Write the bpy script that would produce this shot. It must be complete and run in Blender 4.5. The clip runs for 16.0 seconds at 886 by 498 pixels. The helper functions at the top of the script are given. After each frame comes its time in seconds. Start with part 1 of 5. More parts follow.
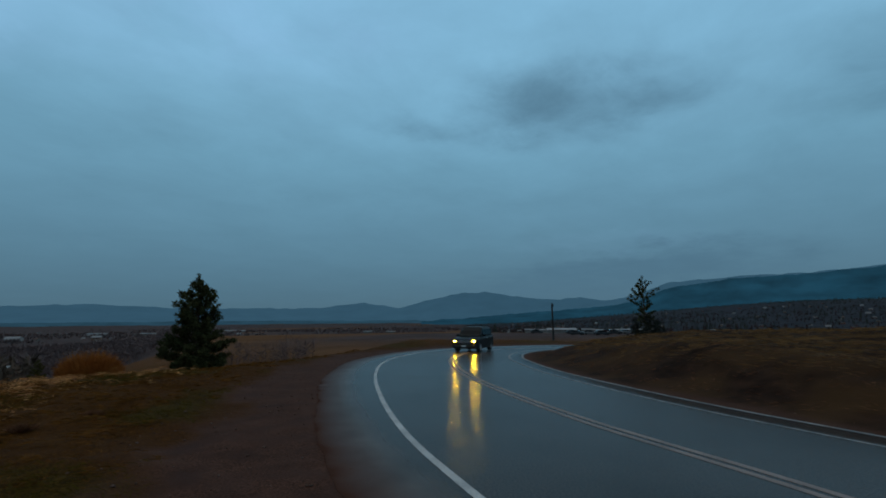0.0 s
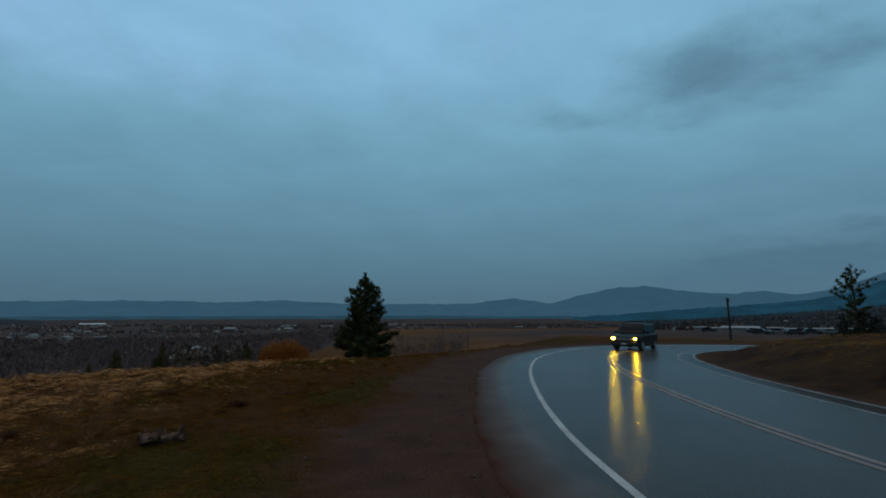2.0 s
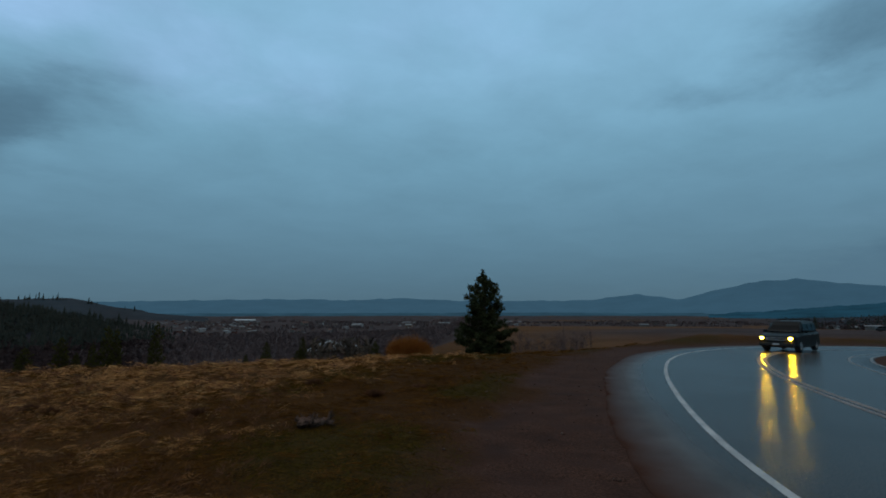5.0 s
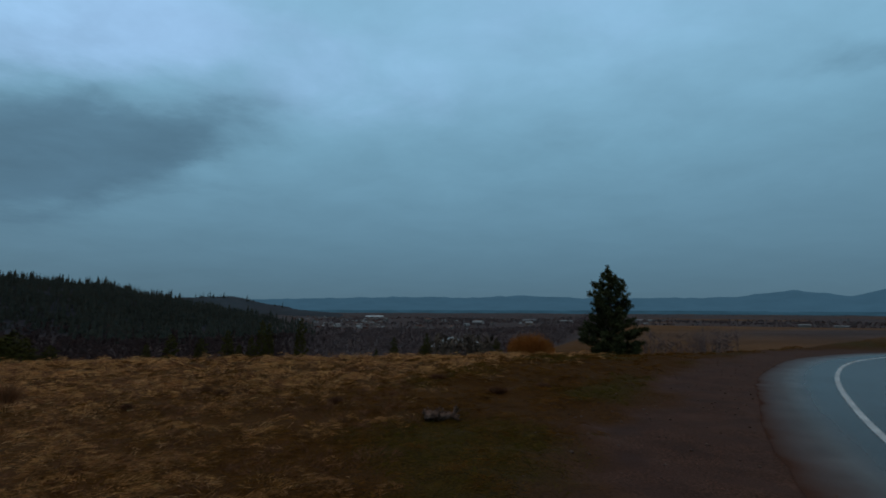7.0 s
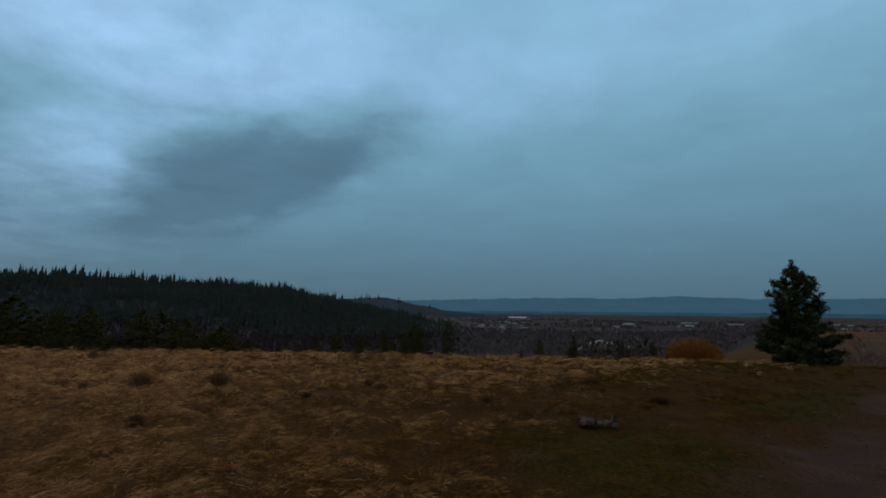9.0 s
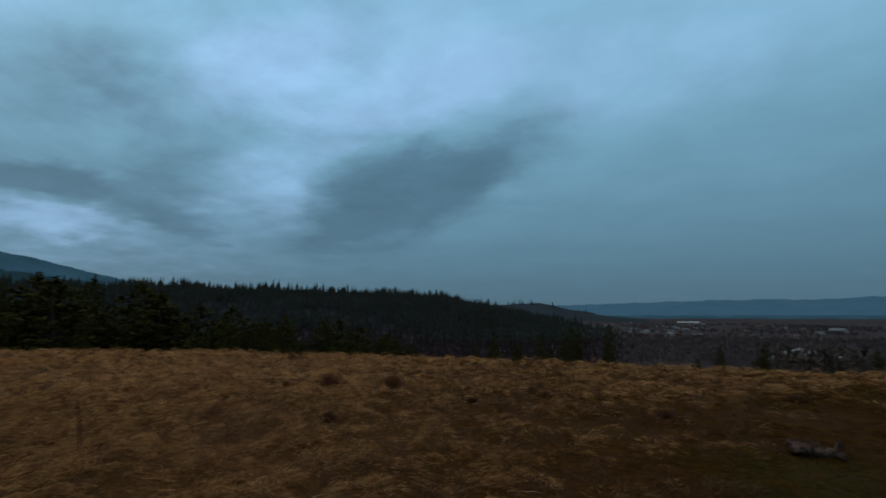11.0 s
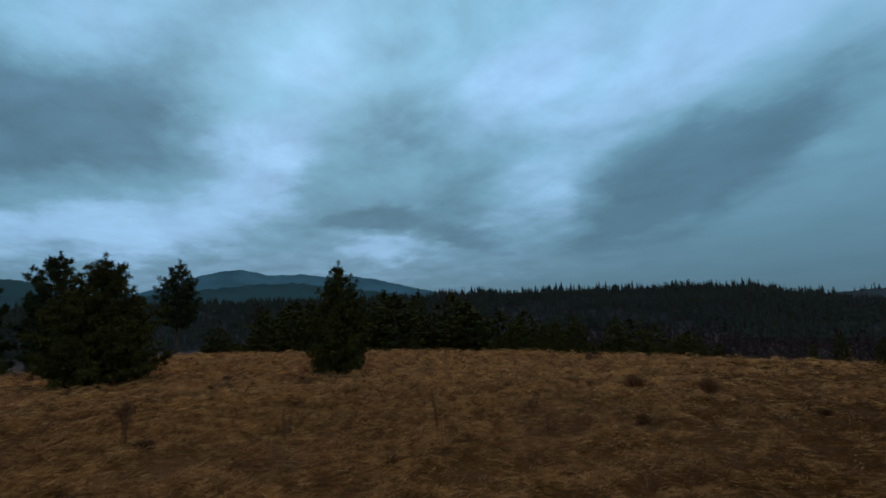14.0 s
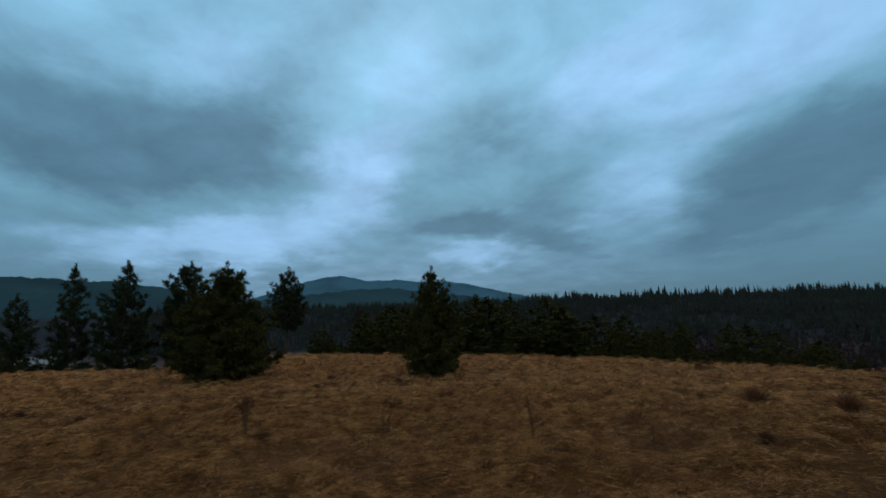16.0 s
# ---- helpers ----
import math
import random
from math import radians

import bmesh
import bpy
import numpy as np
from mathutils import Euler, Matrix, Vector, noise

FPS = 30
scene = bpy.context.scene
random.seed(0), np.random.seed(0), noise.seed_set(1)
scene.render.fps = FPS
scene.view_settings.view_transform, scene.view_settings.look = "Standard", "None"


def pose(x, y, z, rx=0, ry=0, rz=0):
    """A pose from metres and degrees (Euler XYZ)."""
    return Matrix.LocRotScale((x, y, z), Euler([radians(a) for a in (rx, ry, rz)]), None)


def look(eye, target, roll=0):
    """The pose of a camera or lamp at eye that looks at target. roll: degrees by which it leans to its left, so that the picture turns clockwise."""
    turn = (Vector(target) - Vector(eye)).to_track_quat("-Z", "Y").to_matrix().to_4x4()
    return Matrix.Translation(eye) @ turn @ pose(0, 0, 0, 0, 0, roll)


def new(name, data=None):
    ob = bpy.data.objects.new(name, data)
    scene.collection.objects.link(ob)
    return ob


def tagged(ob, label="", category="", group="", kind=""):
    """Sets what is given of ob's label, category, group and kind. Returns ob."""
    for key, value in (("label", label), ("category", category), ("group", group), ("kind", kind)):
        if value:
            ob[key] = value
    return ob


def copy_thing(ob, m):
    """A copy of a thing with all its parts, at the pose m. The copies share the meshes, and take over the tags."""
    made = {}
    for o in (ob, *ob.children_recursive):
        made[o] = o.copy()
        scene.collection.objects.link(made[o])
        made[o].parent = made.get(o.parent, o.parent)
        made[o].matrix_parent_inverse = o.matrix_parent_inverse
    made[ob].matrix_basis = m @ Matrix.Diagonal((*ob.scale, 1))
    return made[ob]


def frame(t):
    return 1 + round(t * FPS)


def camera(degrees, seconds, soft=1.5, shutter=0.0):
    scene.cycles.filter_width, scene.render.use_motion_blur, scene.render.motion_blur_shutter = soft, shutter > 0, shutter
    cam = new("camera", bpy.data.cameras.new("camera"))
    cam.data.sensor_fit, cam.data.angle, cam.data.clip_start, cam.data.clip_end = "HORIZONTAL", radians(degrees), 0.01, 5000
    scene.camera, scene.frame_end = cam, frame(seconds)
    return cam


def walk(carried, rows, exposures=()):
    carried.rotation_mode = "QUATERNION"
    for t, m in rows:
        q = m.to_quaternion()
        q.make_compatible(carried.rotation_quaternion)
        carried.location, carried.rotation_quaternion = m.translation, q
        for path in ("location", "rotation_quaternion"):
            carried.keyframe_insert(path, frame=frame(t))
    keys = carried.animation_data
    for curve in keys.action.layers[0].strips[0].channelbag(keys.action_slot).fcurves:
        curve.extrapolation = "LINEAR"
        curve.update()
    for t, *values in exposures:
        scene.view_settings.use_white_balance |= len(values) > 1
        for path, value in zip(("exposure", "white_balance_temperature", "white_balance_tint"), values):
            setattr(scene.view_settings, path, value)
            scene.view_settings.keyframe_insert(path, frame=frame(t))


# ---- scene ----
cam = camera(85.92, 16.0, soft=1.75, shutter=0.4)
walk(cam, [
    (0.0, pose(0.221, 0.005, 2.204, 98.405, 0.381, 0.424)),
    (0.5, pose(0.219, 0.035, 2.197, 98.343, 0.415, 3.249)),
    (1.0, pose(0.200, 0.111, 2.188, 98.563, 0.022, 9.947)),
    (1.5, pose(0.168, 0.165, 2.176, 98.434, -0.242, 16.238)),
    (2.0, pose(0.120, 0.153, 2.181, 97.932, 0.028, 18.257)),
    (2.5, pose(0.031, 0.174, 2.167, 98.282, 0.101, 20.222)),
    (3.0, pose(-0.001, 0.154, 2.163, 98.209, 0.036, 22.271)),
    (3.5, pose(-0.024, 0.145, 2.161, 97.830, -0.269, 25.235)),
    (6.0, pose(-0.146, 0.037, 2.158, 97.466, 0.224, 38.148)),
    (6.5, pose(-0.151, 0.070, 2.149, 97.215, -0.000, 42.605)),
    (7.0, pose(-0.171, 0.104, 2.155, 97.253, -0.217, 46.186)),
    (7.5, pose(-0.207, 0.134, 2.145, 97.388, -0.237, 50.406)),
    (8.0, pose(-0.248, 0.146, 2.145, 97.357, -0.423, 56.029)),
    (10.5, pose(-0.421, -0.047, 2.161, 97.632, -0.119, 74.360)),
    (11.0, pose(-0.450, -0.039, 2.168, 97.871, 0.051, 81.314)),
    (11.5, pose(-0.431, -0.028, 2.165, 97.829, 0.039, 86.406)),
    (12.0, pose(-0.437, -0.039, 2.166, 97.623, -0.075, 90.964)),
    (12.5, pose(-0.378, -0.028, 2.187, 97.340, 0.636, 97.721)),
    (13.0, pose(-0.365, -0.089, 2.180, 97.345, 0.878, 105.489)),
    (13.5, pose(-0.293, -0.198, 2.187, 98.313, 1.944, 110.324)),
    (14.0, pose(-0.255, -0.280, 2.188, 98.578, 2.325, 114.421)),
    (14.5, pose(-0.244, -0.284, 2.180, 98.538, 2.226, 116.254)),
    (15.0, pose(-0.266, -0.276, 2.186, 98.343, 1.499, 119.370)),
    (15.5, pose(-0.264, -0.275, 2.196, 99.109, 1.422, 122.737)),
    (16.0, pose(-0.258, -0.295, 2.185, 99.508, 1.715, 125.388)),
], exposures=[(0.0, 0.0, 6500, 10), (1.5, 0.0, 6560, 10), (3.5, 0.0, 6750, 12), (6.0, 0.04, 6730, 14), (8.0, 0.04, 6750, 14), (11.0, 0.0, 6650, 12), (12.3, 0.03, 6550, 12), (13.5, 0.14, 6600, 11), (16.0, 0.15, 6480, 10)])

# ---- sky and light ----
TAU = 2 * math.pi
world = bpy.data.worlds.new("dusk_sky")
scene.world = world
world.use_nodes = True
wt = world.node_tree
wt.nodes.clear()


def wnode(kind, **inputs):
    n = wt.nodes.new(kind)
    for k, v in inputs.items():
        n.inputs[int(k[1:])].default_value = v
    return n


def wmath(op, a, b=None, c=None):
    n = wt.nodes.new("ShaderNodeMath")
    n.operation = op
    for i, v in enumerate((a, b, c)):
        if v is None:
            continue
        if isinstance(v, (int, float)):
            n.inputs[i].default_value = v
        else:
            wt.links.new(v, n.inputs[i])
    return n.outputs[0]


coord = wt.nodes.new("ShaderNodeTexCoord")
norm = wt.nodes.new("ShaderNodeVectorMath")
norm.operation = "NORMALIZE"
wt.links.new(coord.outputs["Generated"], norm.inputs[0])
sep = wt.nodes.new("ShaderNodeSeparateXYZ")
wt.links.new(norm.outputs[0], sep.inputs[0])
sky_x, sky_y, sky_z = sep.outputs
azimuth = wmath("MULTIPLY", wmath("ARCTAN2", wmath("MULTIPLY", sky_x, -1.0), sky_y), 180 / math.pi)
azimuth = wmath("WRAP", azimuth, 300.0, -60.0)
elevation = wmath("MULTIPLY", wmath("ARCSINE", sky_z), 180 / math.pi)
comb = wt.nodes.new("ShaderNodeCombineXYZ")
wt.links.new(azimuth, comb.inputs[0])
wt.links.new(elevation, comb.inputs[1])

# the cloud deck seen in perspective: its pattern is drawn on a flat layer overhead
flat = wmath("ADD", wmath("MAXIMUM", sky_z, 0.0), 0.16)
deck = wt.nodes.new("ShaderNodeCombineXYZ")
wt.links.new(wmath("DIVIDE", sky_x, flat), deck.inputs[0])
wt.links.new(wmath("DIVIDE", sky_y, flat), deck.inputs[1])


def wnoise(vec, scale, detail, rough=0.55, dist=0.0):
    n = wt.nodes.new("ShaderNodeTexNoise")
    n.inputs["Scale"].default_value = scale
    n.inputs["Detail"].default_value = detail
    n.inputs["Roughness"].default_value = rough
    n.inputs["Distortion"].default_value = dist
    wt.links.new(vec, n.inputs["Vector"])
    return n


drift = wt.nodes.new("ShaderNodeMapping")
drift.vector_type = "TEXTURE"
drift.inputs["Rotation"].default_value = (0, 0, radians(-130))
drift.inputs["Scale"].default_value = (1.1, 1.0, 1.0)
wt.links.new(deck.outputs[0], drift.inputs["Vector"])
warp_noise = wnoise(drift.outputs[0], 1.9, 7.0, 0.62)
warp = wt.nodes.new("ShaderNodeVectorMath")
warp.operation = "SUBTRACT"
wt.links.new(warp_noise.outputs["Color"], warp.inputs[0])
warp.inputs[1].default_value = (0.5, 0.5, 0.5)
warp_scaled = wt.nodes.new("ShaderNodeVectorMath")
warp_scaled.operation = "MULTIPLY"
wt.links.new(warp.outputs[0], warp_scaled.inputs[0])
warp_scaled.inputs[1].default_value = (13.0, 7.0, 0.0)
warped = wt.nodes.new("ShaderNodeVectorMath")
warped.operation = "ADD"
wt.links.new(comb.outputs[0], warped.inputs[0])
wt.links.new(warp_scaled.outputs[0], warped.inputs[1])


def cloud_sum(rows, base=1.0):
    """Adds up cloud banks: azimuth, elevation, half width, half height, tilt, weight. A base above 1 makes the undersides firmer."""
    total = None
    for az, el, w, h, tilt, weight in rows:
        m = wt.nodes.new("ShaderNodeMapping")
        m.vector_type = "TEXTURE"
        m.inputs["Location"].default_value = (az, el, 0)
        m.inputs["Rotation"].default_value = (0, 0, radians(tilt))
        m.inputs["Scale"].default_value = (w, h, 1)
        wt.links.new(warped.outputs[0], m.inputs["Vector"])
        cut = wt.nodes.new("ShaderNodeSeparateXYZ")
        wt.links.new(m.outputs[0], cut.inputs[0])
        up = wmath("MAXIMUM", cut.outputs[1], wmath("MULTIPLY", cut.outputs[1], -base))
        far = wmath("SQRT", wmath("ADD", wmath("MULTIPLY", cut.outputs[0], cut.outputs[0]), wmath("MULTIPLY", up, up)))
        mr = wt.nodes.new("ShaderNodeMapRange")
        mr.interpolation_type = "SMOOTHSTEP"
        mr.inputs["From Min"].default_value = 1.45
        mr.inputs["From Max"].default_value = 0.15
        mr.inputs["To Min"].default_value = 0.0
        mr.inputs["To Max"].default_value = weight
        wt.links.new(far, mr.inputs["Value"])
        total = mr.outputs[0] if total is None else wmath("ADD", total, mr.outputs[0])
    return total


def billow(amount, torn, strength):
    """Tears the edges of a bank with fine noise and firms up its body."""
    ragged = wmath("ADD", amount, wmath("MULTIPLY", wmath("SUBTRACT", torn, 0.5), wmath("MULTIPLY", wmath("MINIMUM", wmath("MULTIPLY", amount, 2.5), 1.0), strength)))
    mr = wt.nodes.new("ShaderNodeMapRange")
    mr.interpolation_type = "SMOOTHSTEP"
    mr.inputs["From Min"].default_value, mr.inputs["From Max"].default_value = 0.02, 0.98
    wt.links.new(ragged, mr.inputs["Value"])
    return mr.outputs[0]


DARK_BANKS = [
    (-16, 24.0, 18, 6.0, 0, 0.62), (3, 21.8, 8, 2.2, 4, 0.3), (-44, 21, 9, 7, 0, 0.36), (-27, 5.8, 13, 3.2, 0, 0.7), (-12, 3.2, 16, 3.6, 0, 0.75), (40, 18, 12, 9, 0, 0.18),
    (87, 13.0, 13, 7.6, -20, 1.05), (73, 18.2, 13, 4.6, -19, 0.52), (94, 8.8, 5, 3.0, -30, 0.5), (74, 12.6, 6, 1.3, -8, 0.3),
    (125, 11.8, 6.5, 2.4, -6, 0.85), (110.5, 9.6, 5.5, 2.0, 10, 0.85), (116, 12.2, 10, 2.8, -4, 0.6), (130, 14, 7, 2.2, -20, 0.4),
    (117, 22.4, 10, 5.0, -16, 0.50), (112, 17, 8, 4, -30, 0.28), (157, 18.4, 17, 7.4, -4, 1.0), (163, 15.4, 8, 3.0, 0, 0.35), (148, 24.5, 11, 5.5, -20, 0.5), (119, 31, 9, 4, -20, 0.3),
    (174, 22, 12, 8, 0, 0.5), (140, 32, 8, 4, -30, 0.25),
]
BRIGHT_BANKS = [
    (135.5, 18.6, 7, 6.0, -32, 0.95), (143, 11.6, 13, 3.2, -6, 0.58), (157, 10.0, 16, 2.8, 0, 0.48), (121, 8.8, 6, 1.6, 0, 0.42), (102, 14.2, 9, 4.6, -20, 0.5),
    (104, 27, 12, 4.4, -24, 0.7), (86, 25.4, 20, 4.2, -18, 0.85), (90, 31.5, 22, 4.5, -10, 0.5), (152, 29.5, 10, 4, -10, 0.45), (62, 26, 18, 6, 0, 0.45),
    (128, 30, 8, 6, -30, 0.5), (30, 33, 30, 9, 0, 0.35), (-20, 8.6, 14, 1.8, 0, 0.14), (130, 6.5, 40, 4.0, 0, 0.30),
]

grad = wt.nodes.new("ShaderNodeValToRGB")
wt.links.new(wmath("DIVIDE", elevation, 90.0), grad.inputs[0])
ramp = grad.color_ramp
SKY_STOPS = [(0.0, (0.064, 0.136, 0.190)), (0.035, (0.073, 0.160, 0.226)), (0.10, (0.102, 0.226, 0.318)),
             (0.20, (0.142, 0.318, 0.444)), (0.31, (0.200, 0.424, 0.600)), (0.44, (0.220, 0.462, 0.660)),
             (0.60, (0.330, 0.325, 0.310)), (1.0, (0.380, 0.340, 0.290))]
while len(ramp.elements) < len(SKY_STOPS):
    ramp.elements.new(0.5)
for stop, (at, col) in zip(ramp.elements, SKY_STOPS):
    stop.position, stop.color = at, (*col, 1)


def wmix(fac, a, b, blend="MIX"):
    n = wt.nodes.new("ShaderNodeMix")
    n.data_type, n.blend_type, n.clamp_factor = "RGBA", blend, True
    if isinstance(fac, (int, float)):
        n.inputs[0].default_value = fac
    else:
        wt.links.new(fac, n.inputs[0])
    for i, v in ((6, a), (7, b)):
        if isinstance(v, tuple):
            n.inputs[i].default_value = (*v, 1)
        else:
            wt.links.new(v, n.inputs[i])
    return n.outputs[2]


fine = wnoise(drift.outputs[0], 2.4, 7.0, 0.60, 0.25)
torn = wnoise(drift.outputs[0], 3.4, 8.0, 0.58, 0.35)
bright_fac = wmath("MULTIPLY", billow(cloud_sum(BRIGHT_BANKS), torn.outputs["Fac"], 0.9), 0.80)
dark_fac = wmath("MULTIPLY", billow(cloud_sum(DARK_BANKS, 1.5), torn.outputs["Fac"], 1.0), 0.84)
col = wmix(bright_fac, grad.outputs[0], (0.296, 0.522, 0.808))
col = wmix(dark_fac, col, (0.066, 0.150, 0.222))
# mottling of the whole overcast
mottle = wt.nodes.new("ShaderNodeMapRange")
mottle.inputs["From Min"].default_value, mottle.inputs["From Max"].default_value = 0.3, 0.7
mottle.inputs["To Min"].default_value, mottle.inputs["To Max"].default_value = 0.82, 1.19
wt.links.new(fine.outputs["Fac"], mottle.inputs["Value"])
high = wt.nodes.new("ShaderNodeMapRange")
high.interpolation_type = "SMOOTHSTEP"
high.inputs["From Min"].default_value, high.inputs["From Max"].default_value = 3.0, 24.0
high.inputs["To Min"].default_value, high.inputs["To Max"].default_value = 0.25, 0.9
wt.links.new(elevation, high.inputs["Value"])
broken = wt.nodes.new("ShaderNodeMapRange")
broken.interpolation_type = "SMOOTHSTEP"
broken.inputs["From Min"].default_value, broken.inputs["From Max"].default_value = 55.0, 115.0
broken.inputs["To Min"].default_value, broken.inputs["To Max"].default_value = 0.55, 1.4
wt.links.new(azimuth, broken.inputs["Value"])
swing = wmath("MULTIPLY", high.outputs[0], broken.outputs[0])
mottled = wmath("ADD", wmath("MULTIPLY", wmath("SUBTRACT", mottle.outputs[0], 1.0), swing), 1.01)
mot = wt.nodes.new("ShaderNodeVectorMath")
mot.operation = "SCALE"
wt.links.new(col, mot.inputs[0])
wt.links.new(mottled, mot.inputs["Scale"])
clear = wt.nodes.new("ShaderNodeTexSky")
clear.sky_type, clear.sun_disc = "NISHITA", False
clear.sun_elevation, clear.sun_rotation = radians(35), radians(-130)
col = wmix(0.002, mot.outputs[0], clear.outputs[0])
bg = wt.nodes.new("ShaderNodeBackground")
bg.inputs["Strength"].default_value = 1.0
wt.links.new(col, bg.inputs["Color"])
wout = wt.nodes.new("ShaderNodeOutputWorld")
wt.links.new(bg.outputs[0], wout.inputs["Surface"])

sun = new("overcast_sun", bpy.data.lights.new("overcast_sun", "SUN"))
sun.data.energy, sun.data.angle, sun.data.color = 0.12, radians(40), (0.75, 0.9, 1.0)
sun.matrix_world = look((-60, -50, 60), (0, 0, 0))


# ---- materials ----
def material(name, dark, light, scale=4.0, rough=0.85, bump=0.3, fine=None, metal=0.0, spec=0.3, vary=0.15, dist=0.02):
    """A two-scale noise material: dark and light base colours, grain and broad stains."""
    m = bpy.data.materials.new(name)
    m.use_nodes = True
    nt = m.node_tree
    p = nt.nodes["Principled BSDF"]
    tc = nt.nodes.new("ShaderNodeTexCoord")
    n1 = nt.nodes.new("ShaderNodeTexNoise")
    n1.inputs["Scale"].default_value, n1.inputs["Detail"].default_value = scale, 5
    n2 = nt.nodes.new("ShaderNodeTexNoise")
    n2.inputs["Scale"].default_value, n2.inputs["Detail"].default_value = fine or scale * 9, 3
    for n in (n1, n2):
        nt.links.new(tc.outputs["Object"], n.inputs["Vector"])
    add = nt.nodes.new("ShaderNodeMath")
    add.operation = "MULTIPLY_ADD"
    nt.links.new(n2.outputs["Fac"], add.inputs[0])
    add.inputs[1].default_value = 0.55
    nt.links.new(n1.outputs["Fac"], add.inputs[2])
    mr = nt.nodes.new("ShaderNodeMapRange")
    mr.inputs["From Min"].default_value, mr.inputs["From Max"].default_value = 0.5, 1.05
    nt.links.new(add.outputs[0], mr.inputs["Value"])
    mix = nt.nodes.new("ShaderNodeMix")
    mix.data_type = "RGBA"
    mix.inputs[6].default_value, mix.inputs[7].default_value = (*dark, 1), (*light, 1)
    nt.links.new(mr.outputs[0], mix.inputs[0])
    info = nt.nodes.new("ShaderNodeObjectInfo")
    hue = nt.nodes.new("ShaderNodeHueSaturation")
    vr = nt.nodes.new("ShaderNodeMapRange")
    vr.inputs["To Min"].default_value, vr.inputs["To Max"].default_value = 1 - vary, 1 + vary
    nt.links.new(info.outputs["Random"], vr.inputs["Value"])
    nt.links.new(vr.outputs[0], hue.inputs["Value"])
    nt.links.new(mix.outputs[2], hue.inputs["Color"])
    nt.links.new(hue.outputs[0], p.inputs["Base Color"])
    p.inputs["Roughness"].default_value, p.inputs["Metallic"].default_value = rough, metal
    p.inputs["Specular IOR Level"].default_value = spec
    if bump:
        b = nt.nodes.new("ShaderNodeBump")
        b.inputs["Strength"].default_value, b.inputs["Distance"].default_value = bump, dist
        nt.links.new(n2.outputs["Fac"], b.inputs["Height"])
        nt.links.new(b.outputs[0], p.inputs["Normal"])
    return m


def leafy(name, dark, light, rough=0.8, scale=0.5, swing=1.2, each=0.6, tint=None):
    """Foliage or straw: colour varied from piece to piece of one mesh."""
    m = bpy.data.materials.new(name)
    m.use_nodes = True
    nt = m.node_tree
    p = nt.nodes["Principled BSDF"]
    g = nt.nodes.new("ShaderNodeNewGeometry")
    tc = nt.nodes.new("ShaderNodeTexCoord")
    n1 = nt.nodes.new("ShaderNodeTexNoise")
    n1.inputs["Scale"].default_value, n1.inputs["Detail"].default_value = scale, 3
    nt.links.new(tc.outputs["Object"], n1.inputs["Vector"])
    add = nt.nodes.new("ShaderNodeMath")
    add.operation = "MULTIPLY_ADD"
    nt.links.new(g.outputs["Random Per Island"], add.inputs[0])
    add.inputs[1].default_value = each
    half = nt.nodes.new("ShaderNodeMath")
    half.operation = "MULTIPLY_ADD"
    nt.links.new(n1.outputs["Fac"], half.inputs[0])
    half.inputs[1].default_value, half.inputs[2].default_value = swing, 0.5 - each / 2 - swing / 2
    nt.links.new(half.outputs[0], add.inputs[2])
    mix = nt.nodes.new("ShaderNodeMix")
    mix.data_type, mix.clamp_factor = "RGBA", True
    mix.inputs[6].default_value, mix.inputs[7].default_value = (*dark, 1), (*light, 1)
    nt.links.new(add.outputs[0], mix.inputs[0])
    col_ = mix.outputs[2]
    if tint:
        # whole patches that weathered to another hue
        n2 = nt.nodes.new("ShaderNodeTexNoise")
        n2.inputs["Scale"].default_value, n2.inputs["Detail"].default_value = 0.45, 4
        nt.links.new(tc.outputs["Object"], n2.inputs["Vector"])
        mr = nt.nodes.new("ShaderNodeMapRange")
        for k, v in zip(("From Min", "From Max", "To Min", "To Max"), (0.45, 0.68, 0.0, 0.55)):
            mr.inputs[k].default_value = v
        nt.links.new(n2.outputs["Fac"], mr.inputs["Value"])
        mix2 = nt.nodes.new("ShaderNodeMix")
        mix2.data_type = "RGBA"
        mix2.inputs[7].default_value = (*tint, 1)
        nt.links.new(mr.outputs[0], mix2.inputs[0])
        nt.links.new(col_, mix2.inputs[6])
        col_ = mix2.outputs[2]
    nt.links.new(col_, p.inputs["Base Color"])
    p.inputs["Roughness"].default_value = rough
    p.inputs["Specular IOR Level"].default_value = 0.03
    return m


def glow(name, color, strength):
    m = bpy.data.materials.new(name)
    m.use_nodes = True
    p = m.node_tree.nodes["Principled BSDF"]
    p.inputs["Base Color"].default_value = (*color, 1)
    p.inputs["Emission Color"].default_value = (*color, 1)
    p.inputs["Emission Strength"].default_value = strength
    return m


M_BARK = material("pine_bark", (0.035, 0.022, 0.014), (0.12, 0.07, 0.045), 3, 0.95, 0.8, 14)
M_NEEDLE = leafy("pine_needles", (0.024, 0.025, 0.010), (0.082, 0.076, 0.030), each=0.7)
M_NEEDLE_OLIVE = leafy("olive_pine_needles", (0.036, 0.029, 0.007), (0.118, 0.088, 0.022), each=0.6)
M_NEEDLE_WARM = leafy("dull_olive_needles", (0.056, 0.045, 0.010), (0.088, 0.069, 0.017), scale=0.2, each=0.08)
M_FOREST = leafy("forest_needles", (0.025, 0.025, 0.019), (0.040, 0.040, 0.031), scale=0.02, each=0.08)
# twig colour lightened to stand for haze over the valley
M_BARE_HAZY = leafy("hazy_bare_twigs", (0.132, 0.084, 0.078), (0.154, 0.100, 0.093), scale=0.05, each=0.08)
